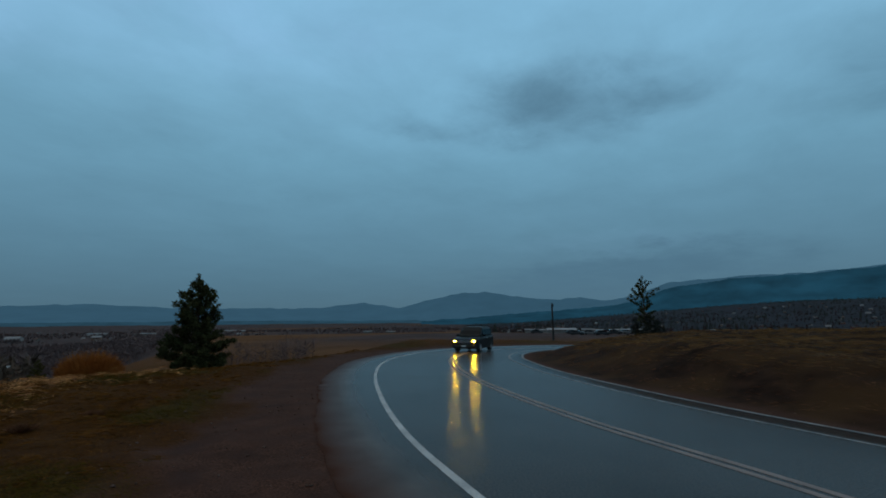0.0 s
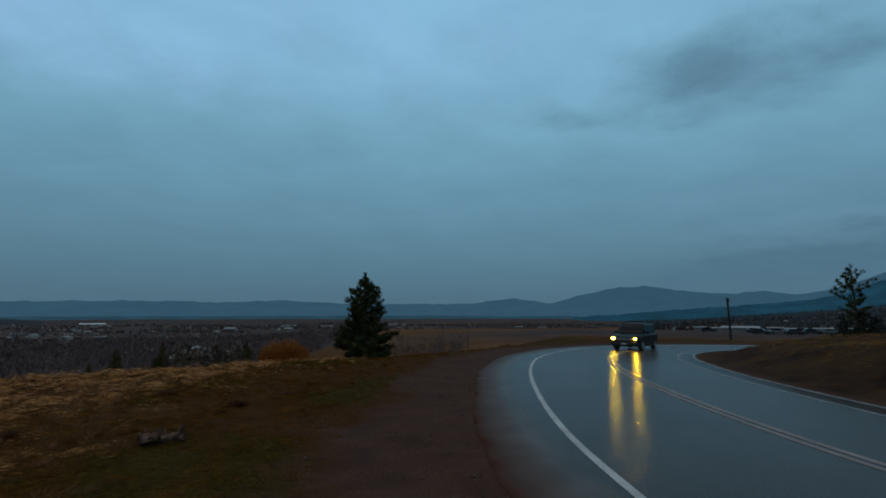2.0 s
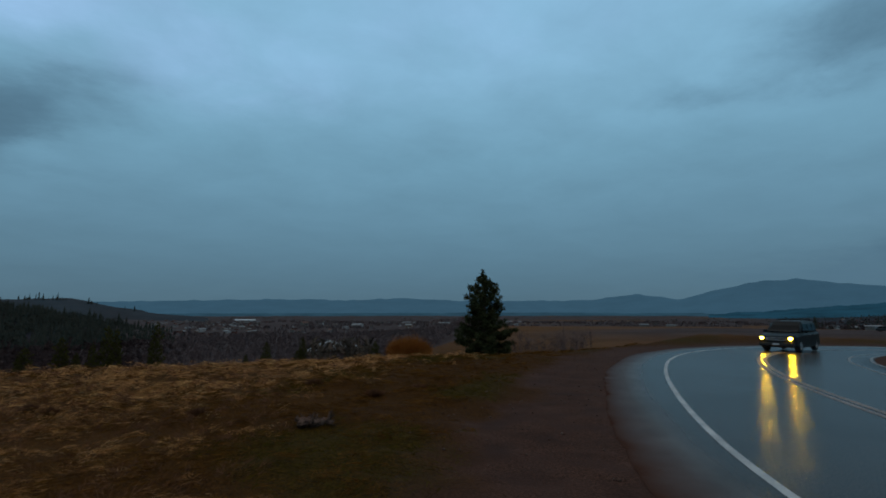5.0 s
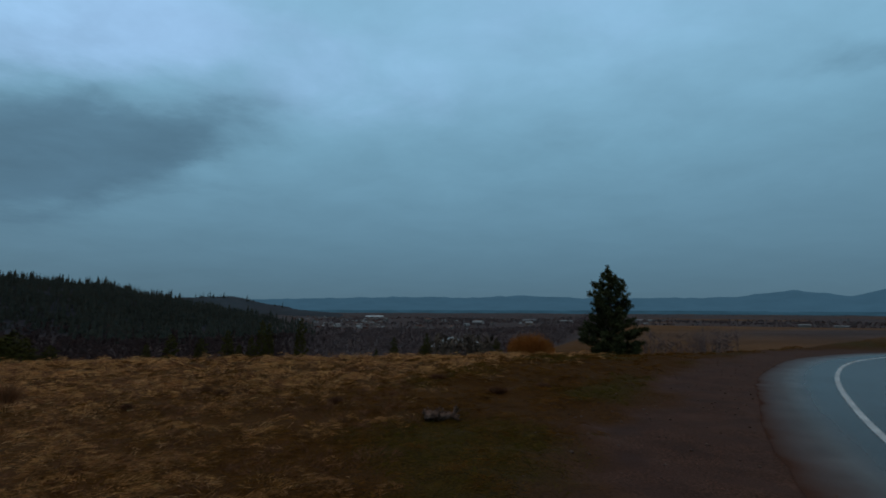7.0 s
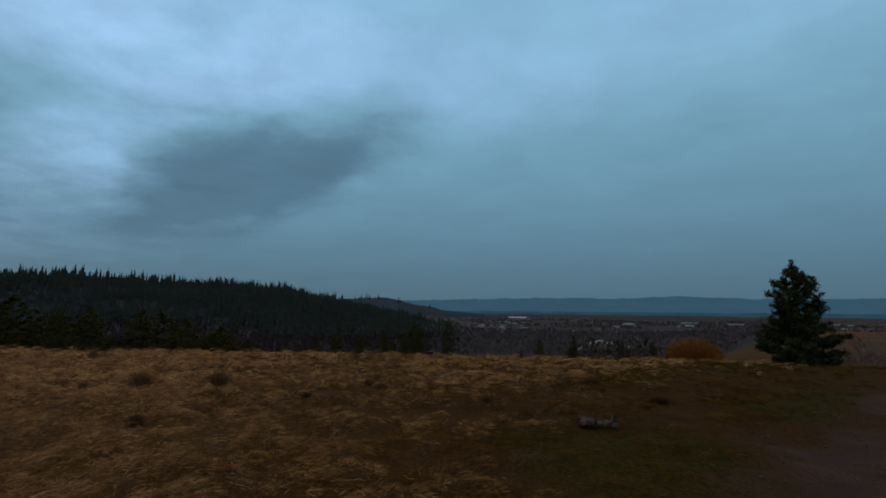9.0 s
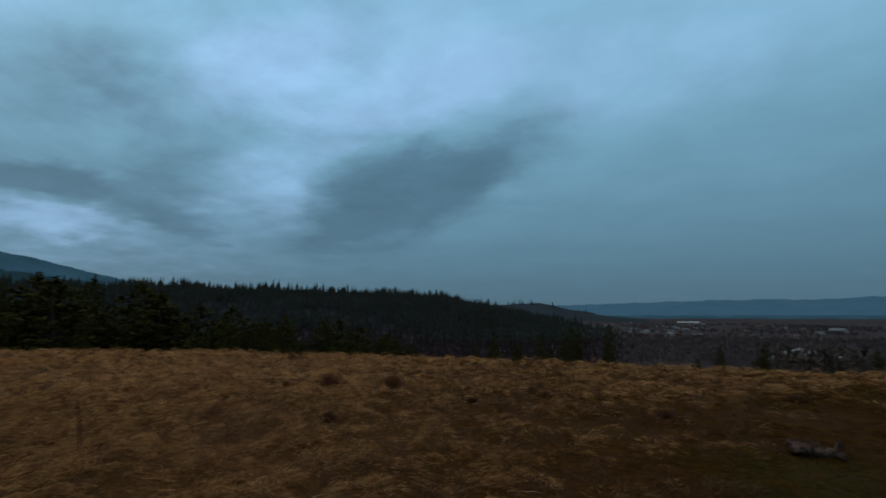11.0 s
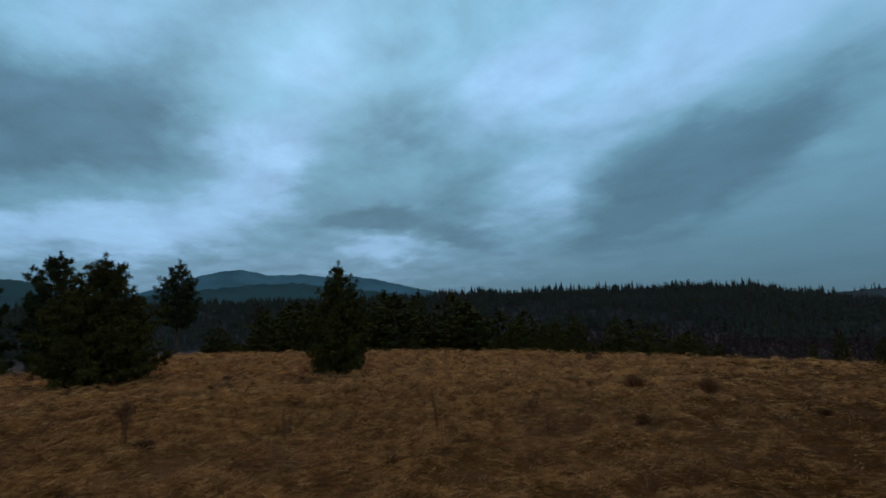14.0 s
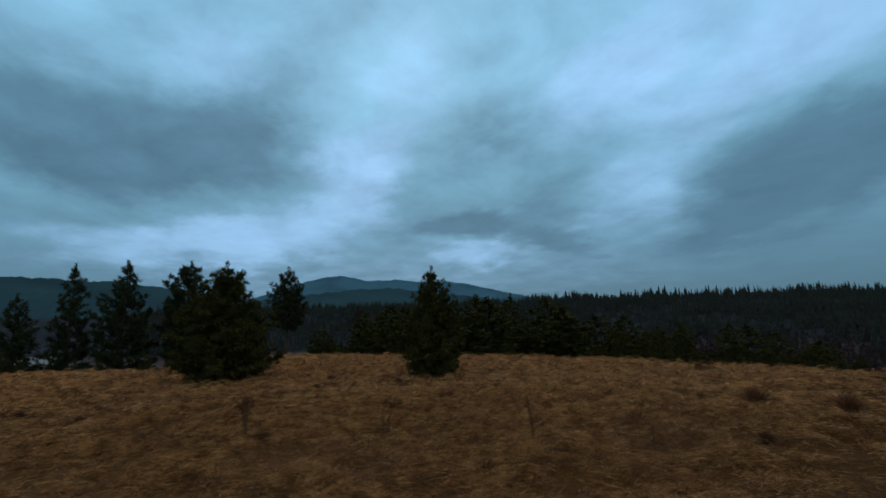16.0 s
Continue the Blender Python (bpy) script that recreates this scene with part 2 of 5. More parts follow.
# darker reddish twig colour without the haze lightening
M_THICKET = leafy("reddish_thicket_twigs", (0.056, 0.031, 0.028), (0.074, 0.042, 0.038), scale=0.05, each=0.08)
M_DEAD_PINE = leafy("dead_pine_needles", (0.050, 0.022, 0.017), (0.085, 0.037, 0.029), scale=0.2, each=0.2)
M_WILLOW = leafy("willow_stems", (0.238, 0.070, 0.014), (0.476, 0.157, 0.036))
M_STRAW = leafy("dead_grass", (0.128, 0.044, 0.012), (0.610, 0.264, 0.088), scale=3.4, swing=2.7, each=0.5, tint=(0.250, 0.098, 0.050))
M_STRAW_PALE = leafy("bleached_grass", (0.340, 0.150, 0.058), (0.800, 0.420, 0.185), scale=3.4, each=0.7)
M_STRAW_DARKER = leafy("darker_dead_grass", (0.055, 0.0195, 0.003), (0.196, 0.073, 0.013), scale=3.4, swing=2.4, each=0.5)
M_STRAW_FAR = leafy("dead_grass_far", (0.270, 0.097, 0.030), (0.920, 0.420, 0.147), scale=2.6, swing=2.4, each=0.5, tint=(0.520, 0.205, 0.095))
M_BANK_GRASS = leafy("bank_dead_grass", (0.092, 0.043, 0.015), (0.310, 0.150, 0.056), scale=0.6, swing=1.6, each=0.3)
M_GREENGRASS = leafy("green_grass", (0.036, 0.024, 0.002), (0.092, 0.060, 0.006))
M_WEED = leafy("dark_weed", (0.085, 0.032, 0.016), (0.240, 0.098, 0.048))
M_WEED_PALE = leafy("rusty_weed", (0.150, 0.056, 0.025), (0.400, 0.164, 0.074))
M_WOOD = material("weathered_wood", (0.014, 0.007, 0.005), (0.230, 0.125, 0.090), 9, 0.9, 1.0, 34, spec=0.05)
M_POLE = material("pole_wood", (0.014, 0.011, 0.010), (0.032, 0.026, 0.022), 3, 0.9, 0.4)
M_WHITE_LINE = material("white_road_paint", (0.20, 0.18, 0.17), (0.58, 0.54, 0.50), 1.3, 0.5, 0.3, 22, dist=0.004)
M_WORN_LINE = material("worn_white_paint", (0.05, 0.042, 0.039), (0.30, 0.27, 0.25), 2.1, 0.5, 0.3, 16, dist=0.004)
M_YELLOW_LINE = material("yellow_road_paint", (0.107, 0.070, 0.056), (0.279, 0.193, 0.156), 1.3, 0.5, 0.3, 22, dist=0.004)
M_WALLS = [material("house_wall_" + n, tuple(c * 0.7 for c in col_), col_, 0.3, 0.85, 0.1) for n, col_ in
           (("white", (0.38, 0.32, 0.29)), ("tan", (0.24, 0.14, 0.10)), ("grey", (0.20, 0.17, 0.15)), ("red", (0.17, 0.055, 0.038)))]
M_ROOFS = [material("house_roof_" + n, tuple(c * 0.7 for c in col_), col_, 0.4, 0.8, 0.2) for n, col_ in
           (("dark", (0.09, 0.075, 0.07)), ("metal", (0.30, 0.27, 0.26)), ("brown", (0.17, 0.075, 0.05)))]
M_SHED_ROOF = material("pale_shed_roof", (0.55, 0.52, 0.50), (0.80, 0.77, 0.75), 0.1, 0.6, 0.05)
M_GLASS_DARK = material("dark_window_glass", (0.006, 0.007, 0.008), (0.012, 0.014, 0.016), 2, 0.15, 0.0, spec=0.25)


# ---- mesh helpers ----
def mesh_np(name, verts, faces, mat=None, smooth=False):
    """A mesh from arrays; all faces have the same number of corners."""
    verts, faces = np.asarray(verts, np.float32), np.asarray(faces, np.int32)
    me = bpy.data.meshes.new(name)
    nf, k = faces.shape
    me.vertices.add(len(verts))
    me.vertices.foreach_set("co", verts.ravel())
    me.loops.add(nf * k)
    me.loops.foreach_set("vertex_index", faces.ravel())
    me.polygons.add(nf)
    me.polygons.foreach_set("loop_start", np.arange(nf, dtype=np.int32) * k)
    me.polygons.foreach_set("loop_total", np.full(nf, k, np.int32))
    if smooth:
        me.polygons.foreach_set("use_smooth", np.ones(nf, bool))
    me.update(calc_edges=True)
    if mat:
        me.materials.append(mat)
    return me


def part(name, data, mat, parent, label=""):
    """Links a bmesh or mesh as one mesh object under a thing or a part."""
    if isinstance(data, bmesh.types.BMesh):
        me = bpy.data.meshes.new(name)
        data.to_mesh(me)
        data.free()
    else:
        me = data
    if mat and not me.materials:
        me.materials.append(mat)
    ob = new(name, me)
    ob.parent = parent
    return tagged(ob, label=label)


def thing(name, label, category, at=None, group="", kind=""):
    ob = new(name)
    if at is not None:
        ob.matrix_world = at
    return tagged(ob, label, category, group, kind)


def box(bm, x0, x1, y0, y1, z0, z1, bevel=0.0, taper=(0, 0)):
    """A bevelled box; taper draws the top in along x and y."""
    tx, ty = taper
    co = [(x0, y0, z0), (x1, y0, z0), (x1, y1, z0), (x0, y1, z0), (x0 + tx, y0 + ty, z1), (x1 - tx, y0 + ty, z1), (x1 - tx, y1 - ty, z1), (x0 + tx, y1 - ty, z1)]
    vs = [bm.verts.new(c) for c in co]
    fs = [bm.faces.new([vs[i] for i in f]) for f in ((3, 2, 1, 0), (4, 5, 6, 7), (0, 1, 5, 4), (1, 2, 6, 5), (2, 3, 7, 6), (3, 0, 4, 7))]
    if bevel:
        es = list({e for f in fs for e in f.edges})
        bmesh.ops.bevel(bm, geom=es, offset=bevel, segments=2, affect="EDGES", profile=0.6)
    return bm


class Tubes:
    """Collects tapered tubes and needle blades into plain arrays."""

    def __init__(self):
        self.v, self.f, self.n = [], [], 0

    def tube(self, pts, radii, sides=5):
        pts = np.asarray(pts, float)
        k = len(pts)
        d = np.gradient(pts, axis=0)
        d /= np.linalg.norm(d, axis=1)[:, None] + 1e-9
        ref = np.where(np.abs(d[:, 2:3]) > 0.9, [[1.0, 0, 0]], [[0, 0, 1.0]])
        a = np.cross(d, ref)
        a /= np.linalg.norm(a, axis=1)[:, None] + 1e-9
        b = np.cross(d, a)
        ang = np.arange(sides) * TAU / sides
        ring = pts[:, None] + np.asarray(radii)[:, None, None] * (np.cos(ang)[None, :, None] * a[:, None] + np.sin(ang)[None, :, None] * b[:, None])
        self.v.append(ring.reshape(-1, 3))
        i, j = np.meshgrid(np.arange(k - 1), np.arange(sides), indexing="ij")
        j2 = (j + 1) % sides
        q = np.stack([i * sides + j, i * sides + j2, (i + 1) * sides + j2, (i + 1) * sides + j], -1).reshape(-1, 4) + self.n
        self.f.append(q)
        self.n += k * sides

    def mesh(self, name, mat):
        return mesh_np(name, np.concatenate(self.v), np.concatenate(self.f), mat, True)


def blades(rng, base, way, length, width, bend=0.0, segs=1):
    """Flat tapered blades as triangles: base points, unit directions, lengths, widths. Returns vertices and faces."""
    n = len(base)
    side = np.cross(way, rng.normal(size=(n, 3)))
    side /= np.linalg.norm(side, axis=1)[:, None] + 1e-9
    length, width = np.broadcast_to(length, n)[:, None], np.broadcast_to(width, n)[:, None]
    if segs == 1:
        v = np.stack([base - side * width / 2, base + side * width / 2, base + way * length], 1).reshape(-1, 3)
        f = np.arange(3 * n).reshape(n, 3)
        return v, f
    mid = base + way * length * 0.55
    tip = base + way * length + np.array([0, 0, -1.0]) * length * bend
    v = np.stack([base - side * width / 2, base + side * width / 2, mid - side * width * 0.4, mid + side * width * 0.4, tip], 1).reshape(-1, 3)
    o = (np.arange(n) * 5)[:, None]
    f = np.concatenate([o + np.array([[0, 1, 3]]), o + np.array([[0, 3, 2]]), o + np.array([[2, 3, 4]])])
    return v, f


# ---- lie of the land ----
GRID = np.random.default_rng(7).random((256, 256))


def vnoise(x, y, scale, seed=0):
    """Smooth value noise from 0 to 1."""
    x, y = np.asarray(x) / scale + 37.7 * seed + 400, np.asarray(y) / scale + 11.3 * seed + 400
    i, j = np.floor(x).astype(int), np.floor(y).astype(int)
    u, v = x - i, y - j
    u, v = u * u * (3 - 2 * u), v * v * (3 - 2 * v)
    g = lambda a, b: GRID[a % 256, b % 256]
    return (g(i, j) * (1 - u) + g(i + 1, j) * u) * (1 - v) + (g(i, j + 1) * (1 - u) + g(i + 1, j + 1) * u) * v


def smooth(a, b, x):
    t = np.clip((np.asarray(x, float) - a) / (b - a), 0, 1)
    return t * t * (3 - 2 * t)


# centre line of the road: a right-hand bend going away
ROAD_KEYS = [(46, -110), (30, -72), (18, -40), (12, -20), (8.6, -7), (6.9, 0.5), (5.0, 6.3), (3.24, 10.8), (1.86, 15.6), (0.88, 20.4), (0.50, 25.2),
             (0.72, 30), (1.9, 35.5), (4.6, 40.6), (9.2, 44.6), (15.5, 46.6), (24, 46.6), (36, 44), (55, 37), (85, 22), (120, 0)]


def spline(keys, step):
    k = np.array([keys[0], *keys, keys[-1]], float)
    out = []
    for i in range(1, len(k) - 2):
        p0, p1, p2, p3 = k[i - 1:i + 3]
        for t in np.linspace(0, 1, max(2, int(np.linalg.norm(p2 - p1) / step)), endpoint=False):
            out.append(0.5 * (2 * p1 + (p2 - p0) * t + (2 * p0 - 5 * p1 + 4 * p2 - p3) * t ** 2 + (3 * p1 - p0 - 3 * p2 + p3) * t ** 3))
    return np.array(out)


ROAD = spline(ROAD_KEYS, 0.5)
ROAD_DIR = np.gradient(ROAD, axis=0)
ROAD_DIR /= np.linalg.norm(ROAD_DIR, axis=1)[:, None]
ROAD_LEFT = np.stack([-ROAD_DIR[:, 1], ROAD_DIR[:, 0]], 1)
EDGE_L, EDGE_R = 5.6, -4.2


def road_offset(x, y):
    """Signed distance to the road's centre line, left of it positive."""
    x, y = np.asarray(x, float).ravel(), np.asarray(y, float).ravel()
    out = np.full(len(x), 999.0)
    near = np.where(np.hypot(x, y) < 135)[0]
    for s in range(0, len(near), 20000):
        idx = near[s:s + 20000]
        dx, dy = x[idx, None] - ROAD[None, ::2, 0], y[idx, None] - ROAD[None, ::2, 1]
        d2 = dx * dx + dy * dy
        k = d2.argmin(1)
        r = np.arange(len(idx))
        sign = np.sign(dx[r, k] * ROAD_LEFT[::2][k, 0] + dy[r, k] * ROAD_LEFT[::2][k, 1])
        out[idx] = np.sqrt(d2[r, k]) * np.where(sign == 0, 1, sign)
    return out


def road_z(x, y):
    return -0.02 * np.maximum(np.hypot(x, y) - 25, 0)


# how far the level field reaches by azimuth (degrees left of the road's first view)
BROW = [(-60, 55), (4, 55), (12, 31), (17, 27), (24, 24.5), (33, 23.6), (40, 22.0), (50, 21.2), (60, 21.0), (75, 21.3), (83, 21.8), (88, 22.2), (95, 23.4), (103, 24.4), (112, 26.6), (121, 29.2), (131, 32.6), (136, 35), (142.5, 38), (157, 30.5), (166, 34.5), (200, 40), (300, 55)]

# slope of the land by azimuth, degrees
CLIMB = [(-60, 0), (55, 0), (70, 0.12), (85, 0.38), (100, 0.6), (112, 0.72), (125, 0.78), (145, 0.76), (165, 0.7), (200, 0.4), (290, 0), (300, 0)]


def azimuth_of(x, y):
    return (np.degrees(np.arctan2(-np.asarray(x), np.asarray(y))) + 60) % 360 - 60


def land(x, y, rough=True):
    """Height of the ground, for arrays of x and y."""
    x, y = np.asarray(x, float).ravel(), np.asarray(y, float).ravel()
    az, r = azimuth_of(x, y), np.hypot(x, y)
    brow = np.interp(az, [b[0] for b in BROW], [b[1] for b in BROW])
    past = np.maximum(r - brow, 0)
    # the brow, then the fall to the valley floor, steep beside the field and long below the road's bend
    steep = smooth(27, 42, az) * (1 - smooth(150, 175, az))
    first = -0.085 * np.minimum(past, 25)
    long_fall = -23 * smooth(0, 1, np.clip((past - 10) / 900, 0, 1)) * (1 - steep)
    short_fall = -23 * smooth(0, 1, np.clip((past - 10) / 170, 0, 1)) * steep
    z = first + long_fall + short_fall
    # wooded ridge across the side valley
    ridge = np.interp(az, [58, 64, 70, 76, 82, 88, 97, 125, 150, 190], [0, 5, 19, 35, 44, 49, 50, 48, 46, 30])
    z = z + ridge * smooth(430, 700, r) * (1 - 0.6 * smooth(760, 1500, r))
    # slopes with houses beyond the bend
    z = z + smooth(-2, -40, az) * 95 * smooth(650, 2600, r) * (1 - smooth(170, 200, az))
    z = z + (vnoise(x, y, 90, 3) - 0.5) * 5 * smooth(120, 500, r)
    # the whole side beyond the field climbs a little
    z = z + r * np.tan(np.radians(np.interp(az, [b[0] for b in CLIMB], [b[1] for b in CLIMB])))
    off = road_offset(x, y)
    # shelf that carries the road and its shoulder
    shelf = 1 - smooth(6.5, 14, np.where(off > 0, off, -off + 3))
    z = z * (1 - shelf) + road_z(x, y) * shelf
    # cut bank on the inside of the bend
    bank = smooth(0.3, 4.2, -off - 4.4) * 1.25 + smooth(4.0, 30, -off - 4.4) * 0.5
    bank = bank * (off < 0) * (1 - smooth(60, 110, r)) * smooth(-60, -20, y)
    bank = bank * (0.85 + 0.3 * vnoise(x, y, 5, 5)) * np.interp(az, [-60, -36, -24, -15, -8], [1, 1, 0.78, 0.5, 0.4])
    z = z + bank
    if rough:
        wild = smooth(6.0, 9.5, np.where(off > 0, off, -off + 1.6)) * (1 - smooth(150, 400, r))
        z = z + wild * ((vnoise(x, y, 7, 1) - 0.5) * 0.09 + (vnoise(x, y, 1.3, 2) - 0.5) * 0.12 + (vnoise(x, y, 0.55, 4) - 0.5) * 0.17)
        z = z + (1 - wild) * (vnoise(x, y, 0.5, 6) - 0.5) * 0.012
    lip = (1 - smooth(5.7, 6.6, off)) * (1 - smooth(4.3, 5.0, -off))
    z = z - 0.018 * lip
    inside = (off < EDGE_L - 0.35) & (off > EDGE_R + 0.35)
    return np.where(inside, road_z(x, y) - 0.12, z)


def spot(az, r):
    a = radians(az)
    return -r * math.sin(a), r * math.cos(a)


def ground_at(x, y):
    return float(land([x], [y])[0])


# ---- the ground: one sheet to the horizon ----
def build_ground():
    radii = [0.0]
    r = 0.6
    while r < 4900:
        radii.append(r)
        r *= 1.022 if r < 28 else 1.05
    radii = np.array(radii)
    n_az = 720
    ang = np.arange(n_az) * TAU / n_az
    rr, aa = np.meshgrid(radii[1:], ang, indexing="ij")
    x, y = np.concatenate([[0.0], (-rr * np.sin(aa)).ravel()]), np.concatenate([[0.0], (rr * np.cos(aa)).ravel()])
    z = land(x, y)
    n = len(radii) - 1
    i, j = np.meshgrid(np.arange(n - 1), np.arange(n_az), indexing="ij")
    j2 = (j + 1) % n_az
    quads = np.stack([1 + i * n_az + j, 1 + (i + 1) * n_az + j, 1 + (i + 1) * n_az + j2, 1 + i * n_az + j2], -1).reshape(-1, 4)
    caps = np.array([(0, 1 + k, 1 + k + 1, 1 + (k + 2) % n_az) for k in range(0, n_az, 2)])
    me = mesh_np("ground", np.stack([x, y, z], 1), np.concatenate([quads, caps]), None, True)
    off, az, rad = road_offset(x, y), azimuth_of(x, y), np.hypot(x, y)
    ragged = (vnoise(x, y, 2.2, 8) - 0.5) * 2.4 + (vnoise(x, y, 0.6, 9) - 0.5) * 1.0
    behind = 3.4 * smooth(2, -7, y)
    dirt = np.where(off > 0, 1 - smooth(7.2, 9.0, off + ragged + behind), 1 - smooth(6.0, 9.5, -off + ragged * 1.5))
    green = 0.62 * smooth(0.42, 0.66, vnoise(x, y, 3.0, 10)) * smooth(7.6, 9.0, off) * (1 - smooth(11, 16, off)) * (1 - smooth(60, 80, az))
    # darker ground near the road and at low azimuths, also on the bank
    darker = np.maximum(1 - smooth(9.5, 20, off + ragged * 2.0 + behind), 0.65) * (off > 0) * (1 - smooth(60, 120, az)) * (1 - smooth(45, 80, rad))
    darker = np.where((off < 0) & (rad < 120), 0.85, darker)
    woods = smooth(0.35, 0.6, vnoise(x, y, 160, 11) + 0.5 * smooth(35, 42, az) * (1 - smooth(170, 190, az)) + 0.3 * smooth(500, 900, rad)) * smooth(55, 140, rad)
    woods = np.maximum(woods, smooth(-1, -6, az) * smooth(230, 420, rad) * 0.9)
    woods = np.maximum(woods, smooth(25.5, 28, az) * (1 - smooth(45, 55, az)) * smooth(85, 105, rad))
    bank = smooth(4.3, 5.0, -off + ragged * 0.15) * (rad < 120)
    # where the haze-tinted dark colour goes: far slope and ridge forest floor
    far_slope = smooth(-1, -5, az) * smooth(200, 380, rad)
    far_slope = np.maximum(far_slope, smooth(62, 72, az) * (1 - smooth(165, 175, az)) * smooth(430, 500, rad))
    for name, arr in (("dirt", dirt), ("darker", darker), ("green", green), ("woods", woods), ("bank", bank), ("far_slope", far_slope)):
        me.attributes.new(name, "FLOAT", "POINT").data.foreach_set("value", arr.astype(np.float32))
    return me


def ground_material():
    m = bpy.data.materials.new("field_ground")
    m.use_nodes = True
    nt = m.node_tree
    p = nt.nodes["Principled BSDF"]
    tc = nt.nodes.new("ShaderNodeTexCoord")

    def noise_tex(scale, detail, dist=0.0, stretch=None):
        n = nt.nodes.new("ShaderNodeTexNoise")
        n.inputs["Scale"].default_value, n.inputs["Detail"].default_value, n.inputs["Distortion"].default_value = scale, detail, dist
        if stretch:
            mp = nt.nodes.new("ShaderNodeMapping")
            mp.inputs["Scale"].default_value = stretch
            nt.links.new(tc.outputs["Object"], mp.inputs["Vector"])
            nt.links.new(mp.outputs[0], n.inputs["Vector"])
        else:
            nt.links.new(tc.outputs["Object"], n.inputs["Vector"])
        return n.outputs["Fac"]

    def mix(fac, a, b):
        n = nt.nodes.new("ShaderNodeMix")
        n.data_type = "RGBA"
        for i, v in ((0, fac), (6, a), (7, b)):
            if isinstance(v, tuple):
                n.inputs[i].default_value = (*v, 1)
            else:
                nt.links.new(v, n.inputs[i])
        return n.outputs[2]

    def sharp(fac, lo, hi):
        n = nt.nodes.new("ShaderNodeMapRange")
        n.inputs["From Min"].default_value, n.inputs["From Max"].default_value = lo, hi
        nt.links.new(fac, n.inputs["Value"])
        return n.outputs[0]

    def attribute(name):
        n = nt.nodes.new("ShaderNodeAttribute")
        n.attribute_name = name
        return n.outputs["Fac"]

    streak = noise_tex(9.0, 6, 2.5)
    broad = noise_tex(0.35, 5)
    pebble = noise_tex(30.0, 4)
    # dark straw under the blades: shade between clumps put into the colour
    straw = mix(sharp(streak, 0.35, 0.68), (0.0600, 0.0210, 0.0052), (0.2000, 0.0790, 0.0205))
    straw = mix(sharp(broad, 0.35, 0.7), straw, (0.1080, 0.0430, 0.0118))
    soil = mix(sharp(pebble, 0.35, 0.7), (0.0380, 0.0160, 0.0097), (0.1180, 0.0510, 0.0326))
    soil = mix(sharp(noise_tex(1.2, 4), 0.4, 0.7), soil, (0.0590, 0.0280, 0.0206))
    ruts = noise_tex(1.1, 8, 0.9)
    soil = mix(sharp(ruts, 0.50, 0.95), soil, (0.1020, 0.0490, 0.0350))
    soil = mix(sharp(ruts, 0.46, 0.05), soil, (0.0320, 0.0150, 0.0108))
    moss = mix(sharp(streak, 0.4, 0.65), (0.030, 0.0195, 0.0022), (0.075, 0.050, 0.0060))
    # woodland floor, its tone raised for valley haze like the twigs
    wood = mix(sharp(noise_tex(0.06, 6), 0.4, 0.6), (0.060, 0.038, 0.034), (0.082, 0.052, 0.047))
    # darker brown for the grass nearer the road
    wet = mix(sharp(streak, 0.35, 0.68), (0.035, 0.0122, 0.0019), (0.104, 0.0370, 0.0058))
    straw = mix(sharp(noise_tex(0.03, 6, 0.8), 0.42, 0.62), straw, (0.1650, 0.0720, 0.0272))
    col_ = mix(attribute("darker"), straw, wet)
    col_ = mix(attribute("green"), col_, moss)
    col_ = mix(attribute("dirt"), col_, soil)
    col_ = mix(attribute("woods"), col_, wood)
    clay = mix(sharp(noise_tex(1.6, 6, 0.6), 0.35, 0.7), (0.0150, 0.0068, 0.0038), (0.0430, 0.0190, 0.0100))
    tawny = mix(sharp(noise_tex(0.5, 5), 0.4, 0.65), clay, (0.0600, 0.0280, 0.0110))
    col_ = mix(attribute("bank"), col_, tawny)
    # dark far ground with bluish distance haze mixed into its base colour
    haze_dark = mix(sharp(noise_tex(0.05, 6), 0.4, 0.6), (0.0180, 0.0190, 0.0240), (0.0400, 0.0370, 0.0430))
    col_ = mix(attribute("far_slope"), col_, haze_dark)
    nt.links.new(col_, p.inputs["Base Color"])
    p.inputs["Roughness"].default_value = 0.95
    p.inputs["Specular IOR Level"].default_value = 0.05
    b1 = nt.nodes.new("ShaderNodeBump")
    b1.inputs["Distance"].default_value = 0.06
    nt.links.new(sharp(attribute("dirt"), 1.0, 0.1), b1.inputs["Strength"])
    nt.links.new(streak, b1.inputs["Height"])
    b2 = nt.nodes.new("ShaderNodeBump")
    b2.inputs["Strength"].default_value, b2.inputs["Distance"].default_value = 0.6, 0.02
    nt.links.new(pebble, b2.inputs["Height"])
    nt.links.new(b1.outputs[0], b2.inputs["Normal"])
    nt.links.new(b2.outputs[0], p.inputs["Normal"])
    return m


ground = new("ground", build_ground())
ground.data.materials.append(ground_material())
tagged(ground, "rolling field of matted dead grass with a bare dirt shoulder", "field", kind="structure")


